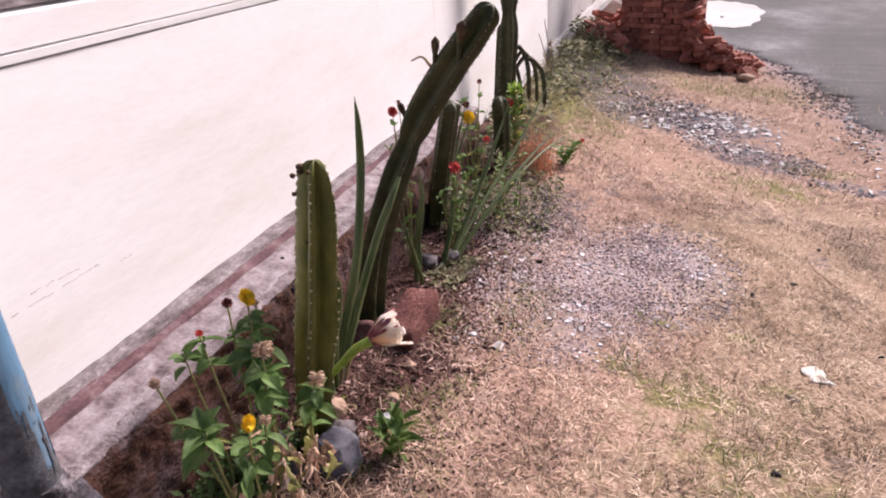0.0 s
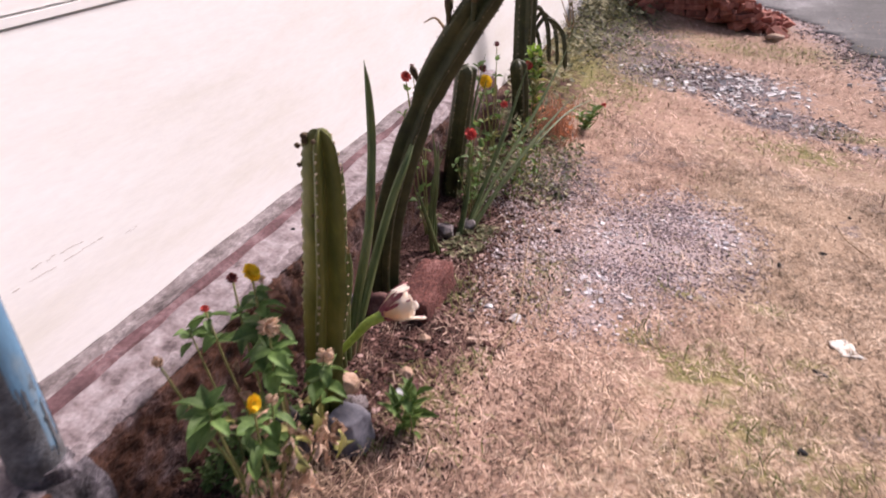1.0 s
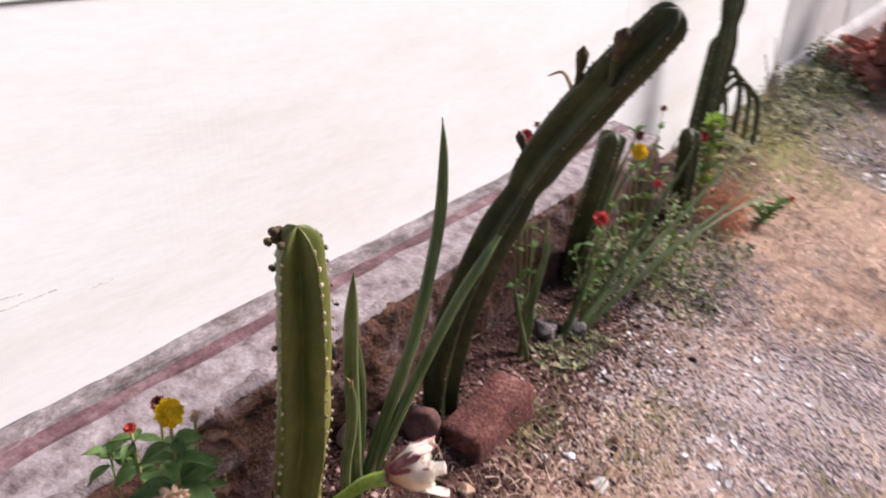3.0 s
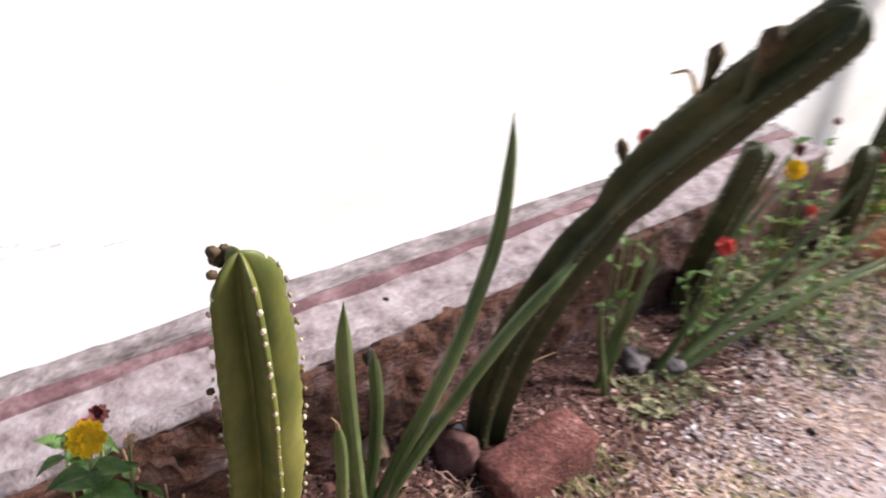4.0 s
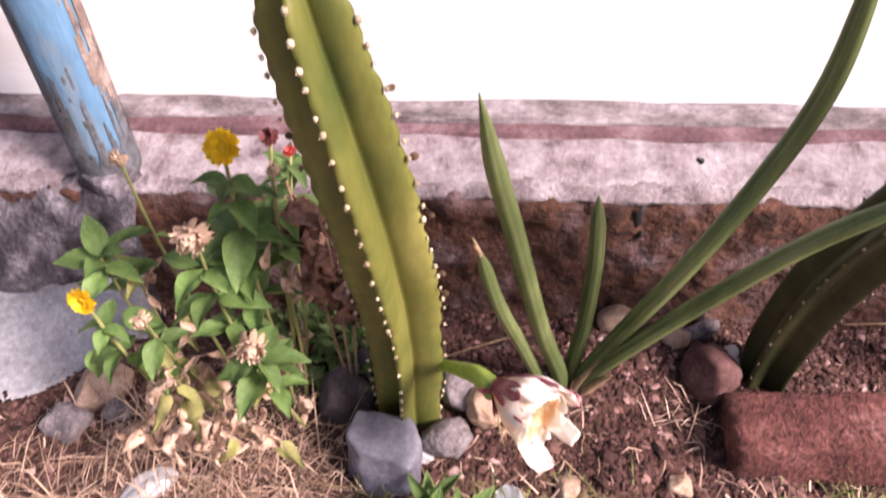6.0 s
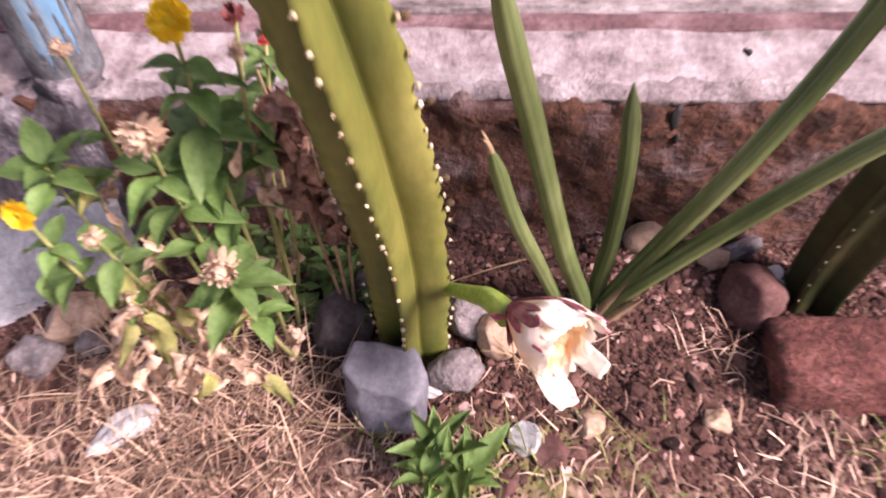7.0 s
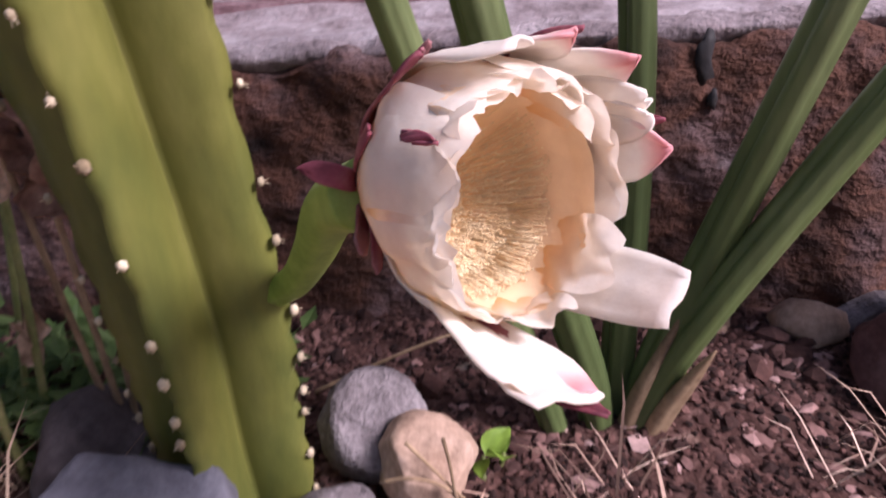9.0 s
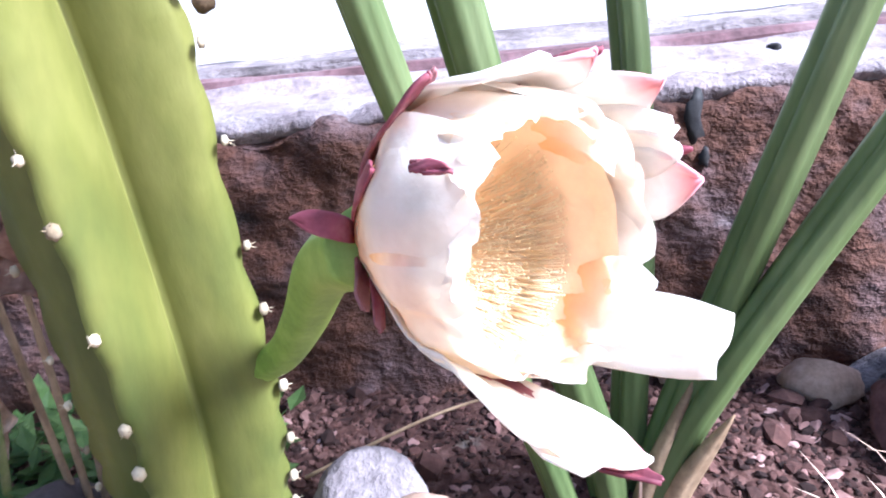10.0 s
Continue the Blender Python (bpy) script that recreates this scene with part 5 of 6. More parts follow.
small_plant("zinnia_plant", (0.28, 1.50), [(0.30, 1.42, 0.22), (0.33, 1.48, 0.33), (0.25, 1.5, 0.3), (0.36, 1.5, 0.2), (0.28, 1.4, 0.1)], "zinnia with a yellow and red blooms among dry stalks", "flowering plant", LEAVES + PALE, "zinnias", 0.65, 5, [((0.302, 1.42, 0.262), "yellow", (0.6, -0.7, 0.4), 1.35), ((0.285, 1.45, 0.30), "maroon", (0.5, -0.5, 0.6), 1.0), ((0.36, 1.45, 0.17), "red", (0.5, -0.5, 0.6), 0.9), ((0.325, 1.5, 0.375), "maroon", (0.2, -0.3, 0.9), 0.7)], "stem")
small_plant("zinnia_plant", (0.31, 2.12), [(0.32, 2.1, 0.19), (0.33, 2.12, 0.2), (0.30, 2.12, 0.19), (0.34, 2.08, 0.17)], "bright green bushy plant with one red bloom", "flowering plant", LEAVES + PALE, "zinnias", 1.1, 5, [((0.294, 2.08, 0.15), "red", (0.4, -0.7, 0.5), 1.3)])
small_plant("sprig", (0.50, 2.35), [(0.55, 2.3, -0.13), (0.53, 2.3, -0.17), (0.50, 2.28, -0.13), (0.56, 2.36, -0.12)], "small dark green sprig with a red bloom", "flowering plant", LEAVES, "zinnias", 0.95, 4, [((0.592, 2.35, -0.102), "red", (0.5, -0.5, 0.7), 0.8)])
RUST = [leaf_mesh("leaf", 0.050, 0.020, 0.6, 0.6, M["rust"], 0.004), leaf_mesh("leaf", 0.060, 0.016, 0.5, 0.3, M["rust"], 0.003)]
rusty = small_plant("withered_plant", (0.41, 2.10), [(rng.uniform(0.33, 0.50), rng.uniform(2.0, 2.12), rng.uniform(-0.12, 0.0)) for k in range(16)], "rust-coloured withered bush of dry stalks", "dead plant", RUST, "", 0.45, 4, (), "stem_rust", 60)
for k in range(85):
    x, y = 0.425 + 0.045 * float(np.clip(rng.normal(), -2.1, 2.1)), rng.uniform(1.98, 2.16)
    stem_on(rusty, lifted((x, y, gz(x, y) - 0.02), (x + rng.normal(0, 0.02), y + rng.normal(0, 0.02), rng.uniform(-0.17, 0.03) + 0.03 * math.sin(20 * x)), rng.uniform(-0.04, 0.04)), 0.0018, "stem_rust")
hanging(rusty, (0.415, 2.05, -0.10), (0.080, 0.04, 0.075), 60, RUST, 0.3, 0.55)
for k in range(6):
    x, y = 0.30 + 0.03 * (k % 4), 1.2 + 0.11 * k
    small_plant("weed", (x + rng.uniform(-0.05, 0.12), y), [(x + rng.uniform(-0.05, 0.16), y + rng.uniform(-0.08, 0.08), gz(x, y) + rng.uniform(0.08, 0.2)) for _ in range(3)], "low straggling green weed in the bed", "weed", LEAVES + PALE, "weeds", 0.55, 5)


# ---- stones ----
def stone(at, size, mat, label, turn=(0, 0, 0), angular=0.25, seed=1, name="stone", sink=0.25):
    """A stone cut by a few flat faces and worn round."""
    r = np.random.default_rng(seed)
    bm = bmesh.new()
    bmesh.ops.create_icosphere(bm, subdivisions=4, radius=1.0)
    cuts = [(Vector(r.normal(0, 1, 3)).normalized(), r.uniform(1 - 2 * angular, 1 - 0.4 * angular)) for _ in range(9)]
    for v in bm.verts:
        for n, d in cuts:
            over = v.co.dot(n) - d
            if over > 0:
                v.co -= 0.9 * over * n
        v.co += (0.10 * noise.noise(v.co * 1.8 + Vector((seed, 0, 0))) + 0.05 * noise.noise(v.co * 4.5 + Vector((seed, 5, 0))) + 0.025 * noise.noise(v.co * 12 + Vector((seed, 9, 0)))) * v.co.normalized()
    m = Euler([radians(a) for a in turn]).to_matrix().to_4x4() @ Matrix.Diagonal((size[0] / 2, size[1] / 2, size[2] / 2, 1))
    for v in bm.verts:
        v.co = m @ v.co
    low = min(v.co.z for v in bm.verts)
    high = max(v.co.z for v in bm.verts)
    ob = new(name, mesh_from(name, bm, M[mat]))
    z = at[2] if len(at) > 2 else gz(at[0], at[1]) - low - sink * (high - low)
    ob.location = (at[0], at[1], z)
    return tagged(ob, label, "stone", "stones round the cactus" if name == "stone" else "")


bm = bmesh.new()
for p in ((-0.030, -0.036, 0.048), (0.004, -0.046, 0.040), (0.020, -0.030, 0.036), (0.034, 0.034, 0.016), (0.000, 0.046, 0.020), (-0.030, 0.030, 0.034), (0.048, -0.026, -0.052), (0.050, 0.024, -0.058), (0.030, 0.044, -0.050), (-0.035, 0.042, -0.050), (-0.040, -0.036, -0.050), (0.020, -0.050, -0.050)):
    bm.verts.new(p)
bmesh.ops.convex_hull(bm, input=bm.verts[:])
bmesh.ops.dissolve_limit(bm, angle_limit=radians(6), verts=bm.verts[:], edges=bm.edges[:])
bmesh.ops.bevel(bm, geom=bm.edges[:], offset=0.004, segments=2, profile=0.6, affect="EDGES")
bmesh.ops.triangulate(bm, faces=bm.faces[:])
for _ in range(3):
    bmesh.ops.subdivide_edges(bm, edges=[e for e in bm.edges if e.calc_length() > 0.007], cuts=1)
    bmesh.ops.triangulate(bm, faces=bm.faces[:])
for v in bm.verts:
    v.co += v.co.normalized() * (0.0035 * noise.noise(v.co * 35) + 0.0014 * noise.noise(v.co * 110))
big = new("stone", mesh_from("stone", bm, M["stone_blue"]))
big.matrix_basis = pose(0.446, -0.030, -0.040, 0, 4, 0)
tagged(big, "angular blue-grey stone against the cactus foot", "stone", "stones round the cactus")
stone((0.420, 0.050), (0.058, 0.080, 0.052), "stone_grey", "pitted light grey stone by the cactus", (5, 10, 20), 0.2, 12)
stone((0.373, 0.098), (0.060, 0.060, 0.055), "stone_tan", "round tan pebble by the cactus", (0, 0, 0), 0.12, 13, sink=0.15)
stone((0.345, 0.066), (0.070, 0.065, 0.075), "stone_grey", "grey stone behind the tan pebble", (0, 15, 60), 0.25, 14, sink=0.15)
stone((0.362, -0.098), (0.085, 0.085, 0.090), "stone_dark", "smooth dark stone beside the cactus foot", (0, 10, 20), 0.2, 15)
stone((0.300, -0.050), (0.080, 0.085, 0.080), "stone_dark", "dark stone near the wall", (0, 0, 70), 0.25, 16)
stone((0.440, 0.020), (0.026, 0.022, 0.055), "stone_white", "small white stone chip", (30, 20, 10), 0.4, 17)
stone((0.355, -0.440), (0.075, 0.085, 0.055), "stone_tan", "greyish tan stone by the straw", (0, 5, 30), 0.15, 18)
stone((0.405, -0.470), (0.080, 0.080, 0.060), "stone_grey", "pale grey stone by the straw", (5, 0, 50), 0.3, 19)
stone((0.392, -0.405), (0.042, 0.045, 0.036), "stone_grey", "small grey stone by the straw", (0, 0, 10), 0.25, 20)
stone((0.420, -0.370), (0.045, 0.040, 0.028), "stone_tan", "small brown stone by the straw", (0, 0, 80), 0.25, 21)
stone((0.498, -0.335), (0.040, 0.090, 0.022), "greywall", "long pale stone flake lying in the straw", (0, 8, 36), 0.25, 22, sink=0.15)
stone((0.305, 0.415), (0.100, 0.090, 0.085), "stone_red", "rounded reddish stone beside the brick", (0, 0, 15), 0.2, 23)
stone((0.222, 0.415), (0.036, 0.062, 0.030), "stone_grey", "pale grey stone flake beside the reddish stone", (10, 25, 20), 0.4, 36)
stone((0.232, 0.375), (0.055, 0.050, 0.045), "stone_tan", "pinkish brown stone beside the reddish stone", (0, 0, 30), 0.25, 37)
stone((0.270, 0.440), (0.040, 0.075, 0.030), "stone_white", "pale grey stone chip behind the brick", (0, 20, 30), 0.35, 24)
stone((0.222, 0.292), (0.050, 0.060, 0.060), "stone_tan", "tan stone under the snake plant", (0, 0, 0), 0.2, 25)
stone((0.475, 0.205), (0.045, 0.040, 0.022), "stone_tan", "flat brown stone in the soil", (0, 0, 40), 0.35, 26)
stone((0.460, 0.345), (0.045, 0.042, 0.030), "stone_tan", "small brown stone before the brick", (0, 0, 0), 0.3, 27)
stone((0.34, 1.02), (0.07, 0.06, 0.06), "stone_grey", "grey stone at the foot of the plants", (0, 0, 0), 0.3, 28)
stone((0.30, 0.93), (0.08, 0.07, 0.06), "stone_grey", "grey stone under the snake plant", (0, 0, 0), 0.3, 29)
stone((1.50, 5.42), (0.15, 0.10, 0.065), "stone_tan", "dusty pinkish-grey stone beside the brick heap", (0, 0, 10), 0.15, 30, sink=0.1)
stone((0.55, 0.60), (0.03, 0.025, 0.018), "stone_white", "pale pebble in the soil", (0, 0, 0), 0.3, 31)
stone((0.505, 0.155), (0.050, 0.045, 0.022), "stone_red", "flat reddish stone chip in the soil", (0, 0, 20), 0.35, 34)
stone((0.535, 0.100), (0.040, 0.050, 0.018), "stone_red", "flat reddish stone chip in the soil", (0, 0, 70), 0.35, 35)
stone((0.64, 0.42), (0.035, 0.03, 0.02), "stone_tan", "brown pebble in the soil", (0, 0, 0), 0.3, 32)
stone((0.63, 0.57), (0.045, 0.05, 0.012), "stone_white", "flat pale chip in the gravel", (0, 0, 0), 0.3, 33)

# ---- loose brick by the leaning cactus ----
bm = bmesh.new()
made = bmesh.ops.create_cube(bm, size=1.0)
bmesh.ops.subdivide_edges(bm, edges=bm.edges[:], cuts=11, use_grid_fill=True)
for v in bm.verts:
    c = Vector((v.co.x * 0.092, v.co.y * 0.216, v.co.z * 0.078))
    near = sum(1 for k, h in ((abs(v.co.x), 0.5), (abs(v.co.y), 0.5), (abs(v.co.z), 0.5)) if k > h - 0.01)
    c *= 1 - 0.022 * (near - 1) if near > 1 else 1
    c += 0.0035 * noise.noise(c * 30) * v.co.normalized() + 0.003 * noise.noise(c * 90) * v.co.normalized()
    v.co = c
loose = new("brick", mesh_from("brick", bm, M["brick"], True))
loose.matrix_basis = pose(0.396, 0.522, gz(0.395, 0.533) + 0.031, 4, -3, -2)
tagged(loose, "worn red brick lying at the foot of a cactus", "brick")

# ---- scraps ----
bm = bmesh.new()
bmesh.ops.create_grid(bm, x_segments=8, y_segments=6, size=0.5)
for v in bm.verts:
    v.co = Vector((v.co.x * 0.085 * (1 - 0.3 * v.co.y), v.co.y * 0.062 * (1 + 0.15 * math.sin(9 * v.co.x)), 0.0008 * math.sin(5 * v.co.x) + 0.0006 * math.cos(6 * v.co.y)))
scrap = new("paper_scrap", mesh_from("paper_scrap", bm, M["paper"]))
scrap.modifiers.new("thickness", "SOLIDIFY").thickness = 0.001
sx, sy = 1.497, 0.91
nrm = Vector((-(gz(sx + 0.06, sy) - gz(sx - 0.06, sy)) / 0.12, -(gz(sx, sy + 0.06) - gz(sx, sy - 0.06)) / 0.12, 1)).normalized()
scrap.matrix_basis = Matrix.Translation((sx, sy, gz(sx, sy) + 0.004)) @ nrm.to_track_quat("Z", "Y").to_matrix().to_4x4() @ pose(0, 0, 0, 0, 0, -18)
tagged(scrap, "torn piece of white paper on the straw", "paper")
for k, (x, y, a, b) in enumerate(((1.415, 0.735, 0.055, 0.03), (1.335, 0.37, 0.04, 0.03), (1.655, 2.02, 0.05, 0.03), (1.35, 1.36, 0.03, 0.02), (1.72, 1.15, 0.025, 0.02), (1.5, 1.55, 0.04, 0.02))):
    ob = stone((x, y), (a, b, 0.018), "black", "crumpled black scrap on the straw", (0, 0, 40 * k), 0.4, 50 + k, "black_scrap", 0.1)
    tagged(ob, category="scrap", group="black scraps")
bm = bmesh.new()
bmesh.ops.create_cone(bm, cap_ends=True, segments=20, radius1=0.020, radius2=0.017, depth=0.008)
bmesh.ops.subdivide_edges(bm, edges=bm.edges[:], cuts=2)
for v in bm.verts:
    v.co += 0.0022 * noise.noise_vector(v.co * 190)
cap = new("foil_cap", mesh_from("foil_cap", bm, M["foil"], False))
cap.matrix_basis = pose(0.492, 0.126, gz(0.492, 0.126) + 0.006, 12, 8, 0)
tagged(cap, "crushed silver foil cap on the soil", "litter")


def twig(points, radius, label):
    ob = new("twig", mesh_from("twig", sweep(points, lambda s, a: radius * (1.1 - 0.5 * s), 6, 14), M["stem_dry"]))
    return tagged(ob, label, "twig", "dry twigs")


for pts, r in (
        ([(0.63, 0.36, 0.012), (0.645, 0.55, 0.024), (0.60, 0.80, 0.03), (0.57, 0.98, 0.05)], 0.0024),
        ([(0.445, 0.19, 0.03), (0.465, 0.22, 0.012), (0.49, 0.25, 0.0)], 0.0007),
        ([(0.30, 0.02, 0.01), (0.285, 0.10, 0.04), (0.27, 0.16, 0.05)], 0.0012),
        ([(0.475, -0.13, 0.006), (0.482, -0.09, 0.01), (0.478, -0.06, 0.004)], 0.0025),
        ([(0.60, 0.10, 0.004), (0.60, 0.30, 0.008), (0.585, 0.52, 0.004)], 0.0009),
        ([(0.20, 0.78, 0.02), (0.21, 0.70, 0.03), (0.215, 0.62, 0.03)], 0.0014),
        ([(0.395, 0.090, 0.052), (0.407, 0.115, 0.03), (0.41, 0.135, 0.006)], 0.0009),
        ([(1.66, 1.6, 0.01), (1.60, 1.75, 0.01), (1.58, 1.9, 0.02)], 0.002)):
    twig([(x, y, gz(x, y) + z) for x, y, z in pts], r, "thin dry twig lying on the ground")
for pts, r in (
        ([(0.404, 0.076, -0.036), (0.409, 0.094, -0.030), (0.408, 0.112, -0.040), (0.412, 0.126, -0.066)], 0.0011),
        ([(0.398, 0.110, -0.014), (0.404, 0.113, -0.028), (0.412, 0.116, -0.048), (0.424, 0.126, -0.082)], 0.0010),
        ([(0.372, 0.208, -0.080), (0.392, 0.228, -0.074), (0.424, 0.244, -0.080), (0.456, 0.252, -0.086)], 0.0009),
        ([(0.398, 0.226, -0.078), (0.410, 0.208, -0.074), (0.424, 0.188, -0.084)], 0.0008),
        ([(0.392, 0.232, -0.076), (0.420, 0.224, -0.070), (0.442, 0.232, -0.084)], 0.0008),
        ([(0.388, 0.236, -0.078), (0.396, 0.262, -0.072), (0.404, 0.286, -0.084)], 0.0008)):
    twig(pts, r, "pale dry strand of root lying over the soil")
dry_stalk = thing("dry_stalk", (0.09, 3.9, gz(0.09, 3.9)), "bare dry branching stalk against the wall", "dead plant")
for tip in ((0.09, 3.9, 0.25), (0.06, 3.86, 0.16), (0.13, 3.92, 0.12), (0.10, 3.8, 0.05)):
    stem_on(dry_stalk, lifted((0.10, 3.9, gz(0.1, 3.9) - 0.02), tip, 0.03), 0.004, "stem_dry")

# ---- concrete apron by the pipe ----
bm = bmesh.new()
xs, ys = np.linspace(0, 1, 16), np.linspace(-2.5, -0.40, 70)
rows = []
for y in ys:
    far = float(np.interp(y, [-2.5, -1.5, -1.0, -0.70, -0.57, -0.50, -0.44, -0.36], [0.44, 0.43, 0.42, 0.40, 0.37, 0.34, 0.29, 0.24])) + 0.012 * float(ripple(y, 3, 14))
    row = []
    for u in xs:
        x = 0.222 + (far - 0.222) * u
        z = float(np.interp(x, [0.22, 0.25, 0.28, 0.34, 0.42], [0.030, 0.000, -0.030, -0.065, -0.085])) + 0.010 * float(ripple(x, y, 12)) + 0.006 * float(ripple(x, y, 33))
        row.append(bm.verts.new((x, y, z)))
    row.append(bm.verts.new((far, y, -0.16)))
    rows.append(row)
for a, b in zip(rows, rows[1:]):
    for k in range(len(a) - 1):
        bm.faces.new((a[k], a[k + 1], b[k + 1], b[k]))
top = rows[-1]
low = [bm.verts.new((v.co.x, v.co.y + 0.004, -0.16)) for v in top[:-1]] + [top[-1]]
for k in range(len(top) - 2):
    bm.faces.new((top[k], top[k + 1], low[k + 1], low[k]))
bmesh.ops.recalc_face_normals(bm, faces=bm.faces[:])
M["apron"] = material("weathered_concrete", [(0.17, 0.16, 0.17), (0.36, 0.35, 0.365), (0.52, 0.505, 0.525)], 7, 0.9, 0.7, 120, 0.25, depth=0.004)
tagged(new("apron", mesh_from("apron", bm, M["apron"])), "cracked grey concrete apron at the wall foot", "concrete", kind="structure")

# the steep riser has a darker cement than the apron below
rough_face("apron_riser", [(0.08, 0.152), (0.150, 0.152), (0.182, 0.140), (0.203, 0.110), (0.221, 0.055), (0.232, 0.0), (0.236, -0.12)], stretch_axis((-2.5, -0.7, 0.03), (-0.7, -0.385, 0.008)), M["cement_dark"], "crumbling dark mottled cement riser at the wall foot", "concrete", ((8, 0.008), (21, 0.008), (50, 0.005)), 24)

# ---- brick stack and fallen bricks ----
BRICKS = [brick_mesh("brick", (0.190, 0.092, 0.045), 0.004, 0.003, M["brick_far"]) for _ in range(6)]
stack = thing("brick_stack", (0.80, 6.15, -0.42), "tall stack of red bricks by the road", "brick stack")
SM = pose(0.80, 6.2, gz(0.8, 6.2) - 0.03, 0, 0, -14)
for c in range(29):
    shift = 0.010 * math.sin(1.7 * c) + 0.0012 * c
    wide = 7 if c < 17 else 5
    if c % 2:
        spots = [(-0.31 + 0.098 * i, -0.20 + 0.197 * j, 90) for i in range(wide) for j in range(2) if j == 0 or i in (0, wide - 1) or c > 26]
    else:
        full = wide // 2
        spots = [(-0.26 + 0.198 * i, -0.25 + 0.098 * j, 0) for i in range(full) for j in range(4) if j == 0 or i in (0, full - 1) or c > 26]
        spots += [(-0.31 + 0.098 * (wide - 1), -0.20 + 0.197 * j, 90) for j in range(2)]
    for x, y, a in spots:
        if x > 0.12 and c > 10 and rng.random() < 0.22:
            continue
        m = SM @ pose(x + shift + rng.uniform(-0.014, 0.014), y + rng.uniform(-0.014, 0.014), 0.024 + 0.0475 * c, rng.uniform(-1, 1), rng.uniform(-1, 1), a + rng.uniform(-4, 4))
        placed("brick", BRICKS[int(rng.integers(6))], m, stack)
for k in range(190):
    u = rng.uniform(0, 1) ** 1.1
    x, y = 0.98 + 0.60 * u + rng.uniform(-0.06, 0.06), 5.95 - 0.10 * u + rng.uniform(-0.28, 0.32)
    high = max(0.0, 0.50 * (1 - u) ** 1.4 - 0.12 * abs(y - 6.0)) * rng.uniform(0.0, 1.0)
    ob = new("brick", BRICKS[k % 5])
    ob.matrix_basis = pose(x, y, gz(x, y) + 0.026 + high, rng.uniform(-38, 38), rng.uniform(-38, 38), rng.uniform(0, 360)) @ Matrix.Diagonal((rng.uniform(0.4, 0.9), rng.uniform(0.8, 1), 1, 1))
    tagged(ob, "broken red brick in the fallen heap", "brick", "fallen bricks")
for k in range(46):
    x, y = rng.uniform(0.12, 0.52), rng.uniform(5.45, 6.7)
    ob = new("brick", BRICKS[k % 5])
    ob.matrix_basis = pose(x, y, gz(x, y) + 0.03 + rng.uniform(0, 0.30) * (0.6 - abs(x - 0.4)), rng.uniform(-30, 30), rng.uniform(-30, 30), rng.uniform(0, 360)) @ Matrix.Diagonal((rng.uniform(0.4, 0.9), 1, 1, 1))
    tagged(ob, "broken red brick in the fallen heap", "brick", "fallen bricks")


# ---- loose cover of the ground ----
def scatter(n, x0, x1, y0, y1, keep):
    """Random places of the plan, kept with the chance that keep(x, y) gives."""
    x, y = rng.uniform(x0, x1, n), rng.uniform(y0, y1, n)
    ok = rng.random(n) < keep(x, y)
    return x[ok], y[ok]


def blades(name, x, y, long, wide, rise, mat, label, category):
    """Thin bent blades, one mesh: each a root, a middle and a tip."""
    n = len(x)
    a = rng.uniform(0, 2 * math.pi, n)
    d = np.stack([np.cos(a), np.sin(a)], -1)
    side = np.stack([-d[:, 1], d[:, 0]], -1) * (wide * rng.uniform(0.6, 1.3, n))[:, None]
    size = long * rng.uniform(0.45, 1.3, n)
    lift = np.abs(rng.normal(0, rise, n))
    z = ground_z(x, y) + 0.001
    bend = rng.uniform(-0.5, 0.5, (n, 1)) * np.stack([-d[:, 1], d[:, 0]], -1)
    p0 = np.stack([x, y], -1)
    p1 = p0 + 0.55 * size[:, None] * d
    p2 = p0 + size[:, None] * (d + 0.5 * bend)
    z1, z2 = np.maximum(z, ground_z(p1[:, 0], p1[:, 1])) + 0.75 * size * lift + 0.002, np.maximum(z - 0.004, ground_z(p2[:, 0], p2[:, 1])) + size * lift * 0.85 + 0.001
    rows = [np.c_[p0 - side, z], np.c_[p0 + side, z], np.c_[p1 - 0.8 * side, z1], np.c_[p1 + 0.8 * side, z1], np.c_[p2, z2]]
    verts = np.stack(rows, 1).reshape(-1, 3)
    k = 5 * np.arange(n)[:, None]
    me = raw_mesh(name, verts, k + np.array([[0, 1, 3, 2]]), k + np.array([[2, 3, 4]]), mat, True)
    return tagged(new(name, me), label, category, kind="stuff")


ICO = bmesh.new()
bmesh.ops.create_icosphere(ICO, subdivisions=1, radius=1.0)
ICO_V = np.array([v.co[:] for v in ICO.verts])
ICO_F = np.array([[v.index for v in f.verts] for f in ICO.faces])
ICO.free()
SMALL = bmesh.new()
bmesh.ops.create_cube(SMALL, size=1.3)
SMALL_V = np.array([v.co[:] for v in SMALL.verts])
bmesh.ops.triangulate(SMALL, faces=SMALL.faces[:])
SMALL_F = np.array([[v.index for v in f.verts] for f in SMALL.faces])
SMALL.free()


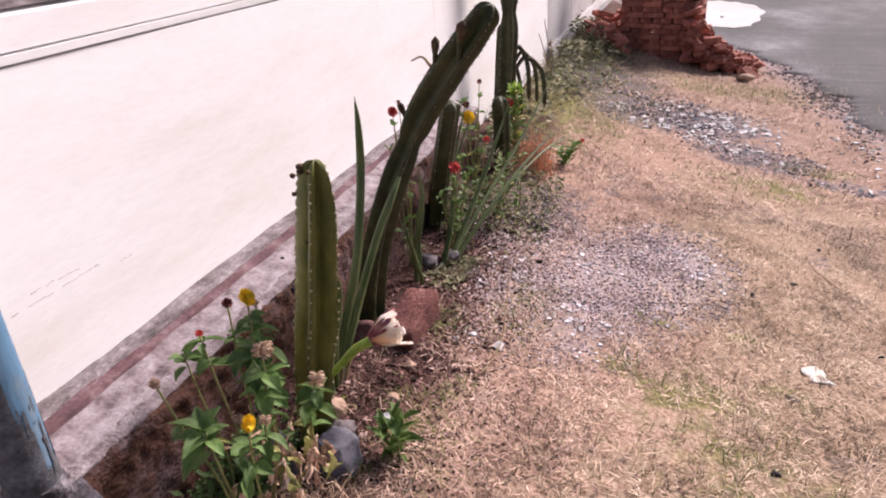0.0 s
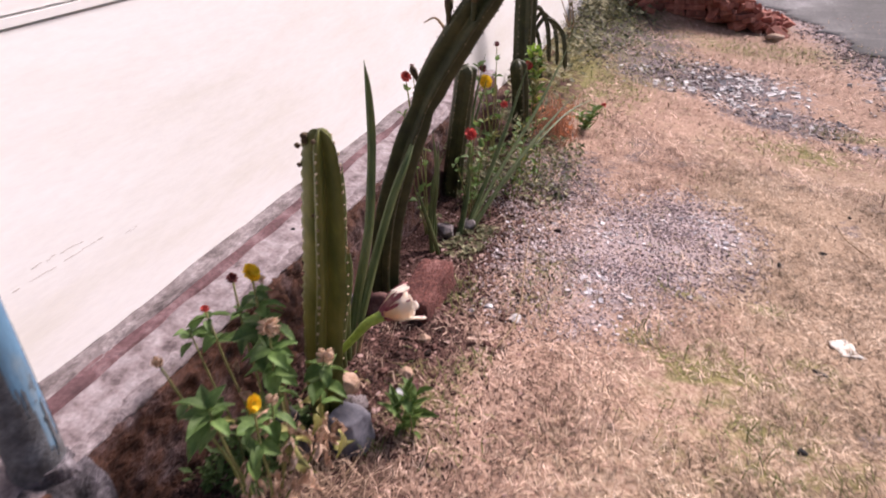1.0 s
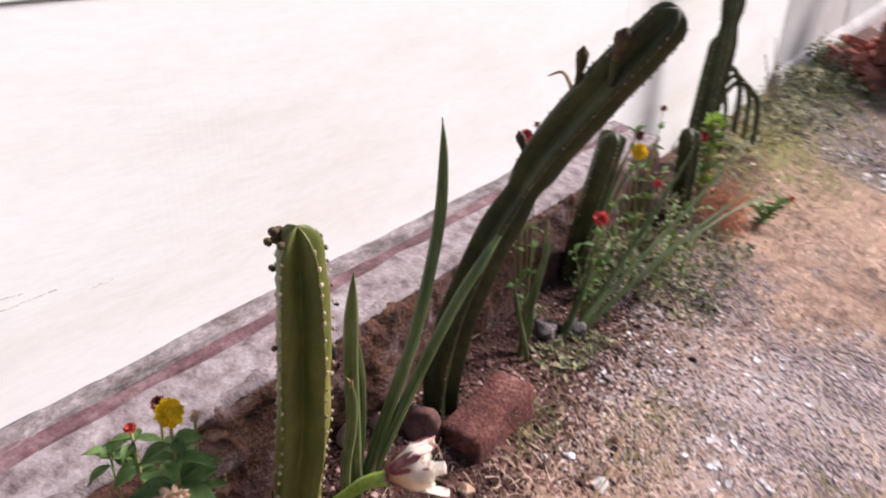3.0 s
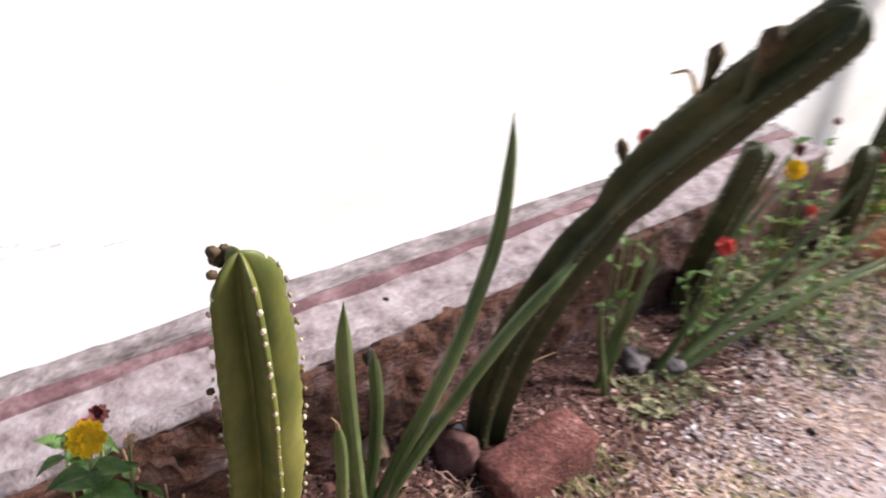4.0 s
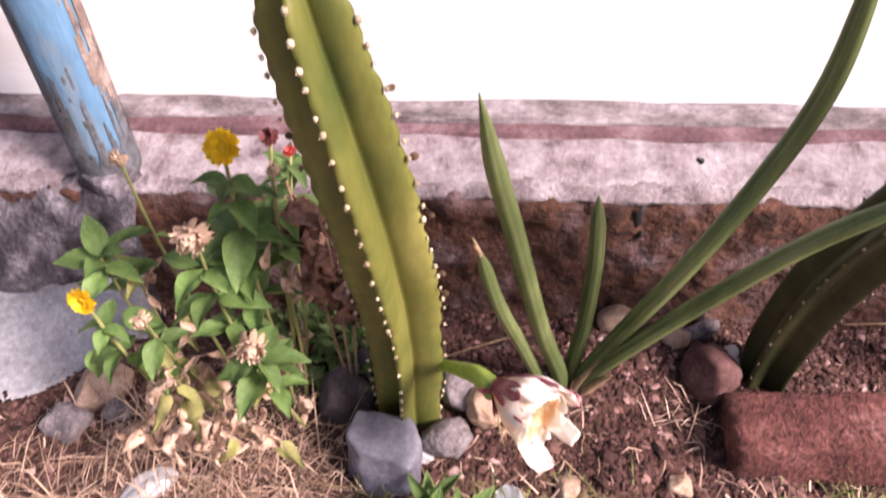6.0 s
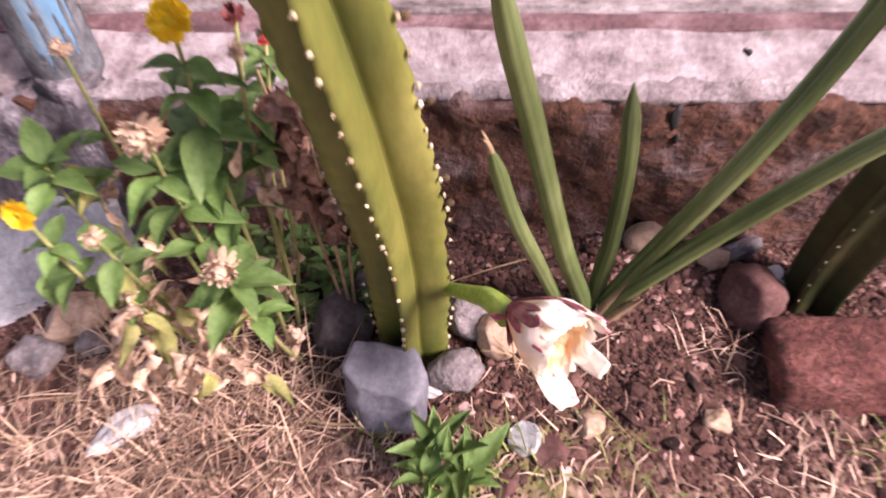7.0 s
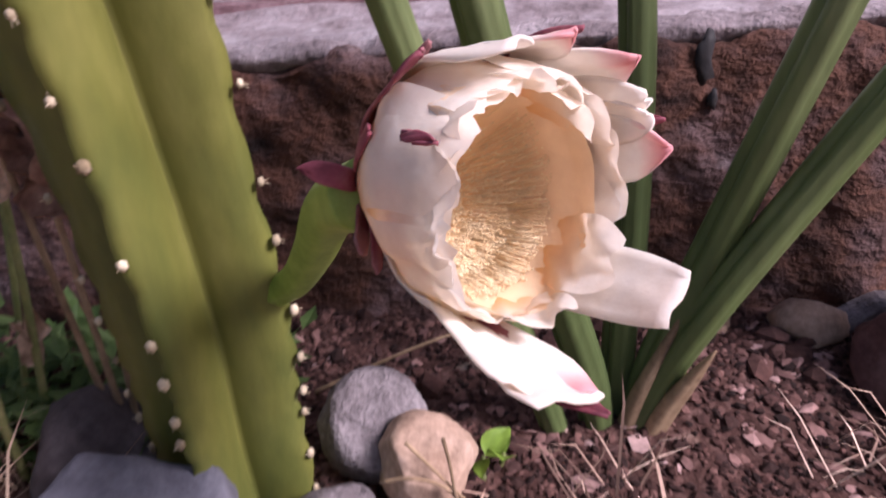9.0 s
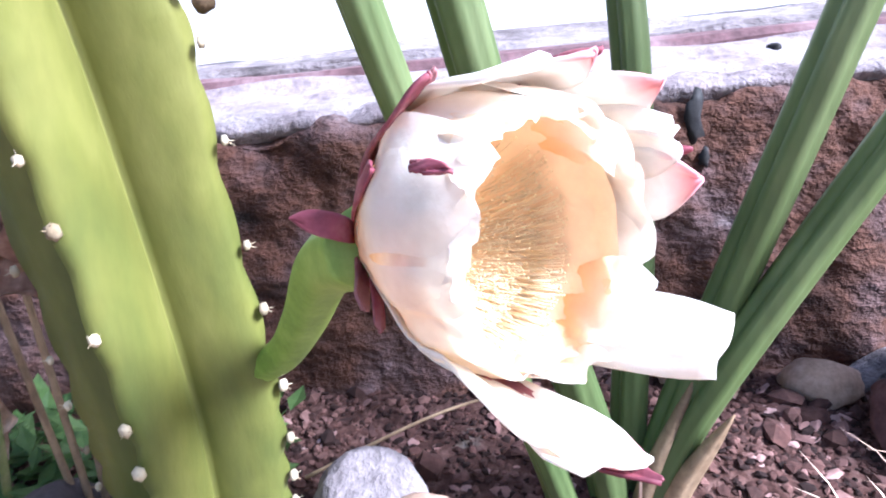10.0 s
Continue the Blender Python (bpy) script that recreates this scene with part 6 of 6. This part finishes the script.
def chips(name, x, y, size, flat, mat, label, category, base=(SMALL_V, SMALL_F), sink=0.3):
    """Many small uneven stones or crumbs in one mesh."""
    n = len(x)
    bv, bf = base
    r = size * np.minimum(np.exp(rng.normal(0, 0.45, n)), 1.9)
    v = bv[None] * (1 + 0.35 * rng.uniform(-1, 1, (n, len(bv), 3)))
    a, b = rng.uniform(0, 2 * math.pi, n), rng.normal(0, 0.5, n)
    v = v * np.stack([rng.uniform(0.7, 1.3, n), rng.uniform(0.6, 1.1, n), flat * rng.uniform(0.6, 1.4, n)], -1)[:, None]
    v = np.stack([v[..., 0], v[..., 1] * np.cos(b)[:, None] - v[..., 2] * np.sin(b)[:, None], v[..., 1] * np.sin(b)[:, None] + v[..., 2] * np.cos(b)[:, None]], -1)
    v = np.stack([v[..., 0] * np.cos(a)[:, None] - v[..., 1] * np.sin(a)[:, None], v[..., 0] * np.sin(a)[:, None] + v[..., 1] * np.cos(a)[:, None], v[..., 2]], -1)
    v = v * r[:, None, None] / 2
    v += np.stack([x, y, ground_z(x, y) + r * flat * (0.5 - sink)], -1)[:, None]
    f = (bf[None] + (len(bv) * np.arange(n))[:, None, None]).reshape(-1, 3)
    return tagged(new(name, raw_mesh(name, v.reshape(-1, 3), None, f, mat)), label, category, kind="stuff")


M["gravel_pale"] = material("whitish_chips", [(0.50, 0.45, 0.46), (0.66, 0.62, 0.64), (0.80, 0.77, 0.79)], 1.0, 0.85, 0.3, 200, 0.12, 0.25, True)
open_ground = lambda x, y: (1 - bed_at(x, y)) * (1 - 0.85 * gravel_at(x, y))
x, y = scatter(120000, 0.38, 2.1, -0.8, 2.4, lambda x, y: np.clip(open_ground(x, y) + 0.10, 0, 1) * np.clip(0.55 + 0.45 * ripple(x, y, 6) + 0.35 * ripple(x, y, 19), 0, 1))
old = rng.random(len(x)) < hay_at(x, y)
blades("dry_grass", x[~old], y[~old], 0.034, 0.0011, 0.28, M["straw"], "matted dry pinkish straw-coloured grass", "grass")
M["hay"] = material("grey_yellow_straw", [(0.145, 0.092, 0.050), (0.41, 0.288, 0.196), (0.665, 0.515, 0.387)], 5.5, 0.8, 0.0, 60, 0.25, 0.45, True)
blades("dry_grass", x[old], y[old], 0.034, 0.0011, 0.28, M["hay"], "matted old yellowish-grey dry grass", "grass")
x, y = scatter(26000, 0.40, 2.4, 2.2, 6.5, lambda x, y: np.clip(open_ground(x, y), 0, 1) * (0.6 + 0.5 * ripple(x, y, 4)))
blades("dry_grass", x, y, 0.055, 0.0022, 0.25, M["straw"], "matted dry straw-coloured grass", "grass")
x, y = scatter(34000, 0.42, 2.75, -3.2, -0.75, lambda x, y: np.clip(open_ground(x, y), 0, 1) * (0.6 + 0.5 * ripple(x, y, 5)))
blades("dry_grass", x, y, 0.050, 0.0018, 0.25, M["hay"], "matted old yellowish-grey dry grass", "grass")
x, y = scatter(1700, 0.34, 0.60, -0.75, -0.10, lambda x, y: np.clip(1.25 * blob(x, y, 0.48, -0.25, 0.12, 0.22), 0, 1))
blades("straw_tuft", x, y, 0.075, 0.0009, 0.45, M["straw_old"], "tangled tuft of pale straw by the zinnia", "straw")
x, y = scatter(420, 0.30, 0.46, 0.14, 0.44, lambda x, y: np.clip(np.maximum(blob(x, y, 0.378, 0.200, 0.018, 0.026), 0.8 * blob(x, y, 0.370, 0.365, 0.025, 0.040)), 0, 1))
blades("straw_tuft", x, y, 0.040, 0.0007, 0.6, M["straw"], "loose wisps of pale straw on the soil", "straw")
x, y = scatter(90000, 0.15, 2.2, -0.3, 6.0, lambda x, y: 0.55 * np.clip(green_at(x, y) * (0.8 + 0.8 * ripple(x, y, 9)), 0, 1) + 0.05 * np.clip(ripple(x, y, 3.7) + 0.5 * ripple(x, y, 11) - 0.25, 0, 1) * (1 - bed_at(x, y)))
blades("green_grass", x, y, 0.032, 0.0013, 0.7, M["grass"], "short greenish grass in thin patches", "grass")
x, y = scatter(2200, 0.42, 0.68, -0.10, 0.75, lambda x, y: np.clip(np.maximum.reduce([blob(x, y, 0.53, 0.085, 0.035, 0.045), blob(x, y, 0.60, 0.31, 0.04, 0.05), blob(x, y, 0.50, -0.03, 0.02, 0.03), blob(x, y, 0.46, 0.60, 0.05, 0.10)]), 0, 1))
blades("green_grass", x, y, 0.026, 0.0011, 0.9, M["grass"], "small tufts of green grass in the soil", "grass")
x, y = scatter(110000, 0.3, 1.6, 0.4, 2.4, lambda x, y: np.clip(gravel_at(x, y) * (0.6 + 0.5 * ripple(x, y, 8)), 0, 1))
chips("gravel", x, y, 0.0062, 0.6, M["gravel"], "loose grey and white gravel chips", "gravel")
x, y = scatter(2600, 0.4, 2.2, 2.9, 4.7, lambda x, y: np.clip(gravel_at(x, y) * (0.30 + 0.9 * ripple(x, y, 5)), 0, 1) + 0.40 * blob(x, y, 1.35, 3.95, 0.28, 0.22))
chips("pale_chips", x, y, 0.026, 0.4, M["stone_white"], "scattered white stone chips", "gravel")
x, y = scatter(5200, 0.45, 1.5, 0.5, 2.2, lambda x, y: np.clip(gravel_at(x, y) * (0.35 + 0.7 * ripple(x, y, 9)), 0, 1))
chips("pale_chips", x, y, 0.0125, 0.45, M["gravel_pale"], "scattered whitish stone chips", "gravel")
x, y = scatter(60000, 0.2, 2.6, 2.4, 6.6, lambda x, y: np.clip(gravel_at(x, y) * (0.45 + 0.8 * ripple(x, y, 4)), 0, 1))
chips("grit", x, y, 0.012, 0.6, M["grit"], "loose grey and white gravel chips", "gravel")
x, y = scatter(80000, 0.13, 0.75, -0.6, 1.6, lambda x, y: np.clip(bed_at(x, y) * (0.75 + 0.5 * ripple(x, y, 12)) + 0.08, 0, 1))
chips("soil_crumbs", x, y, 0.0046, 0.55, M["crumbs"], "brown soil crumbs and leaf litter", "soil", (ICO_V, ICO_F))
M["litter"] = material("leaf_litter", [(0.10, 0.045, 0.038), (0.24, 0.130, 0.112), (0.44, 0.305, 0.28)], 3, 0.9, 0.3, 160, 0.25, 0.4, True)
x, y = scatter(5600, 0.19, 0.80, -0.5, 1.6, lambda x, y: np.clip(bed_at(x, y) * (0.55 + 0.6 * ripple(x, y, 15)) + 0.10, 0, 1))
chips("leaf_litter", x, y, 0.0085, 0.22, M["litter"], "pale brown flakes of leaf litter and bark", "litter", (ICO_V, ICO_F), 0.1)
x, y = scatter(1500, 0.14, 0.75, -0.55, 1.4, lambda x, y: 0.9 * bed_at(x, y))
chips("soil_clods", x, y, 0.0125, 0.55, M["crumbs"], "larger brown clods and small stones", "soil", (ICO_V, ICO_F))
x, y = scatter(9000, 1.2, 3.0, 2.6, 7.6, lambda x, y: np.exp(-np.abs(x - np.interp(y, ROAD_Y, ROAD_X)) / 0.10))
chips("road_grit", x, y, 0.015, 0.5, M["grit"], "grit along the road edge", "gravel")


def thicket(name, n, x0, x1, y0, y1, high, size, mat, label, keep=None):
    """Many small leaves of low weeds, in one mesh of kinked blades."""
    x, y = scatter(n, x0, x1, y0, y1, keep or (lambda x, y: 0.5 + 0.5 * ripple(x, y, 2.5)))
    k = len(x)
    z = ground_z(x, y) + high * rng.random(k) ** 1.3 * (0.55 + 0.45 * ripple(x, y, 3.3))
    a, tilt = rng.uniform(0, 2 * math.pi, k), rng.uniform(-0.7, 0.7, k)
    d = np.stack([np.cos(a) * np.cos(tilt), np.sin(a) * np.cos(tilt), np.sin(tilt)], -1)
    side = np.stack([-np.sin(a), np.cos(a), 0.3 * rng.normal(0, 1, k)], -1)
    s = (size * rng.uniform(0.5, 1.4, k))[:, None]
    p = np.stack([x, y, z], -1)
    verts = np.stack([p, p + 0.45 * s * d - 0.25 * s * side, p + 0.5 * s * d - [0, 0, 0.002], p + 0.45 * s * d + 0.25 * s * side, p + s * d], 1).reshape(-1, 3)
    i = 5 * np.arange(k)[:, None]
    f = np.concatenate([i + np.array([[0, 1, 2]]), i + np.array([[0, 2, 3]]), i + np.array([[1, 4, 2]]), i + np.array([[2, 4, 3]])])
    return tagged(new(name, raw_mesh(name, verts, None, f, mat, False)), label, "weeds", kind="stuff")


M["weeds"] = material("weed_leaves", [(0.070, 0.080, 0.034), (0.165, 0.170, 0.078), (0.33, 0.30, 0.180)], 3, 0.7, 0.0, 60, 0.2, 0.35, True, thin=0.25)
thicket("weeds", 15000, 0.0, 0.75, 2.7, 6.0, 0.22, 0.042, M["weeds"], "straggling green weeds along the wall foot", lambda x, y: np.clip(1.05 - x / np.interp(y, [2.7, 3.4, 4.2, 6.0], [0.34, 0.40, 0.58, 0.62]), 0, 1) * (0.55 + 0.7 * ripple(x, y, 3.1)))
thicket("weeds", 3800, 0.12, 0.36, 0.95, 2.5, 0.26, 0.028, M["weeds"], "dusty straggling weeds between the cacti and the wall", lambda x, y: 0.3 + 0.7 * ripple(x, y, 4.5))
thicket("weeds", 2200, 0.18, 0.58, 1.15, 1.95, 0.12, 0.026, M["weeds"], "low creeping weeds between the cacti", lambda x, y: 0.45 + 0.6 * ripple(x, y, 4))
thicket("weeds", 900, 0.22, 0.36, -0.24, 0.00, 0.09, 0.022, M["leaf"], "tiny dark green creeper behind the cactus foot", lambda x, y: 0.8 + 0 * x)
thicket("weeds", 500, 0.32, 0.44, 0.80, 1.05, 0.05, 0.022, M["weeds"], "small green weeds at the bed edge", lambda x, y: 0.8 + 0 * x)

# ---- tar spots on the wall foot ----
for at, size in (((0.184, 0.298, 0.128), (0.005, 0.013, 0.036)), ((0.103, 0.389, 0.163), (0.012, 0.010, 0.006)), ((0.188, 0.304, 0.100), (0.006, 0.008, 0.014))):
    bm = bmesh.new()
    bmesh.ops.create_icosphere(bm, subdivisions=2, radius=0.5)
    for v in bm.verts:
        v.co = Vector((v.co.x * size[0], v.co.y * size[1], v.co.z * size[2])) * (1 + 0.7 * noise.noise(v.co * 4 + Vector(at) * 90)) + Vector(at)
    tagged(new("tar_spot", mesh_from("tar_spot", bm, M["black"])), "black tar spot stuck on the wall foot", "stain", "tar spots")
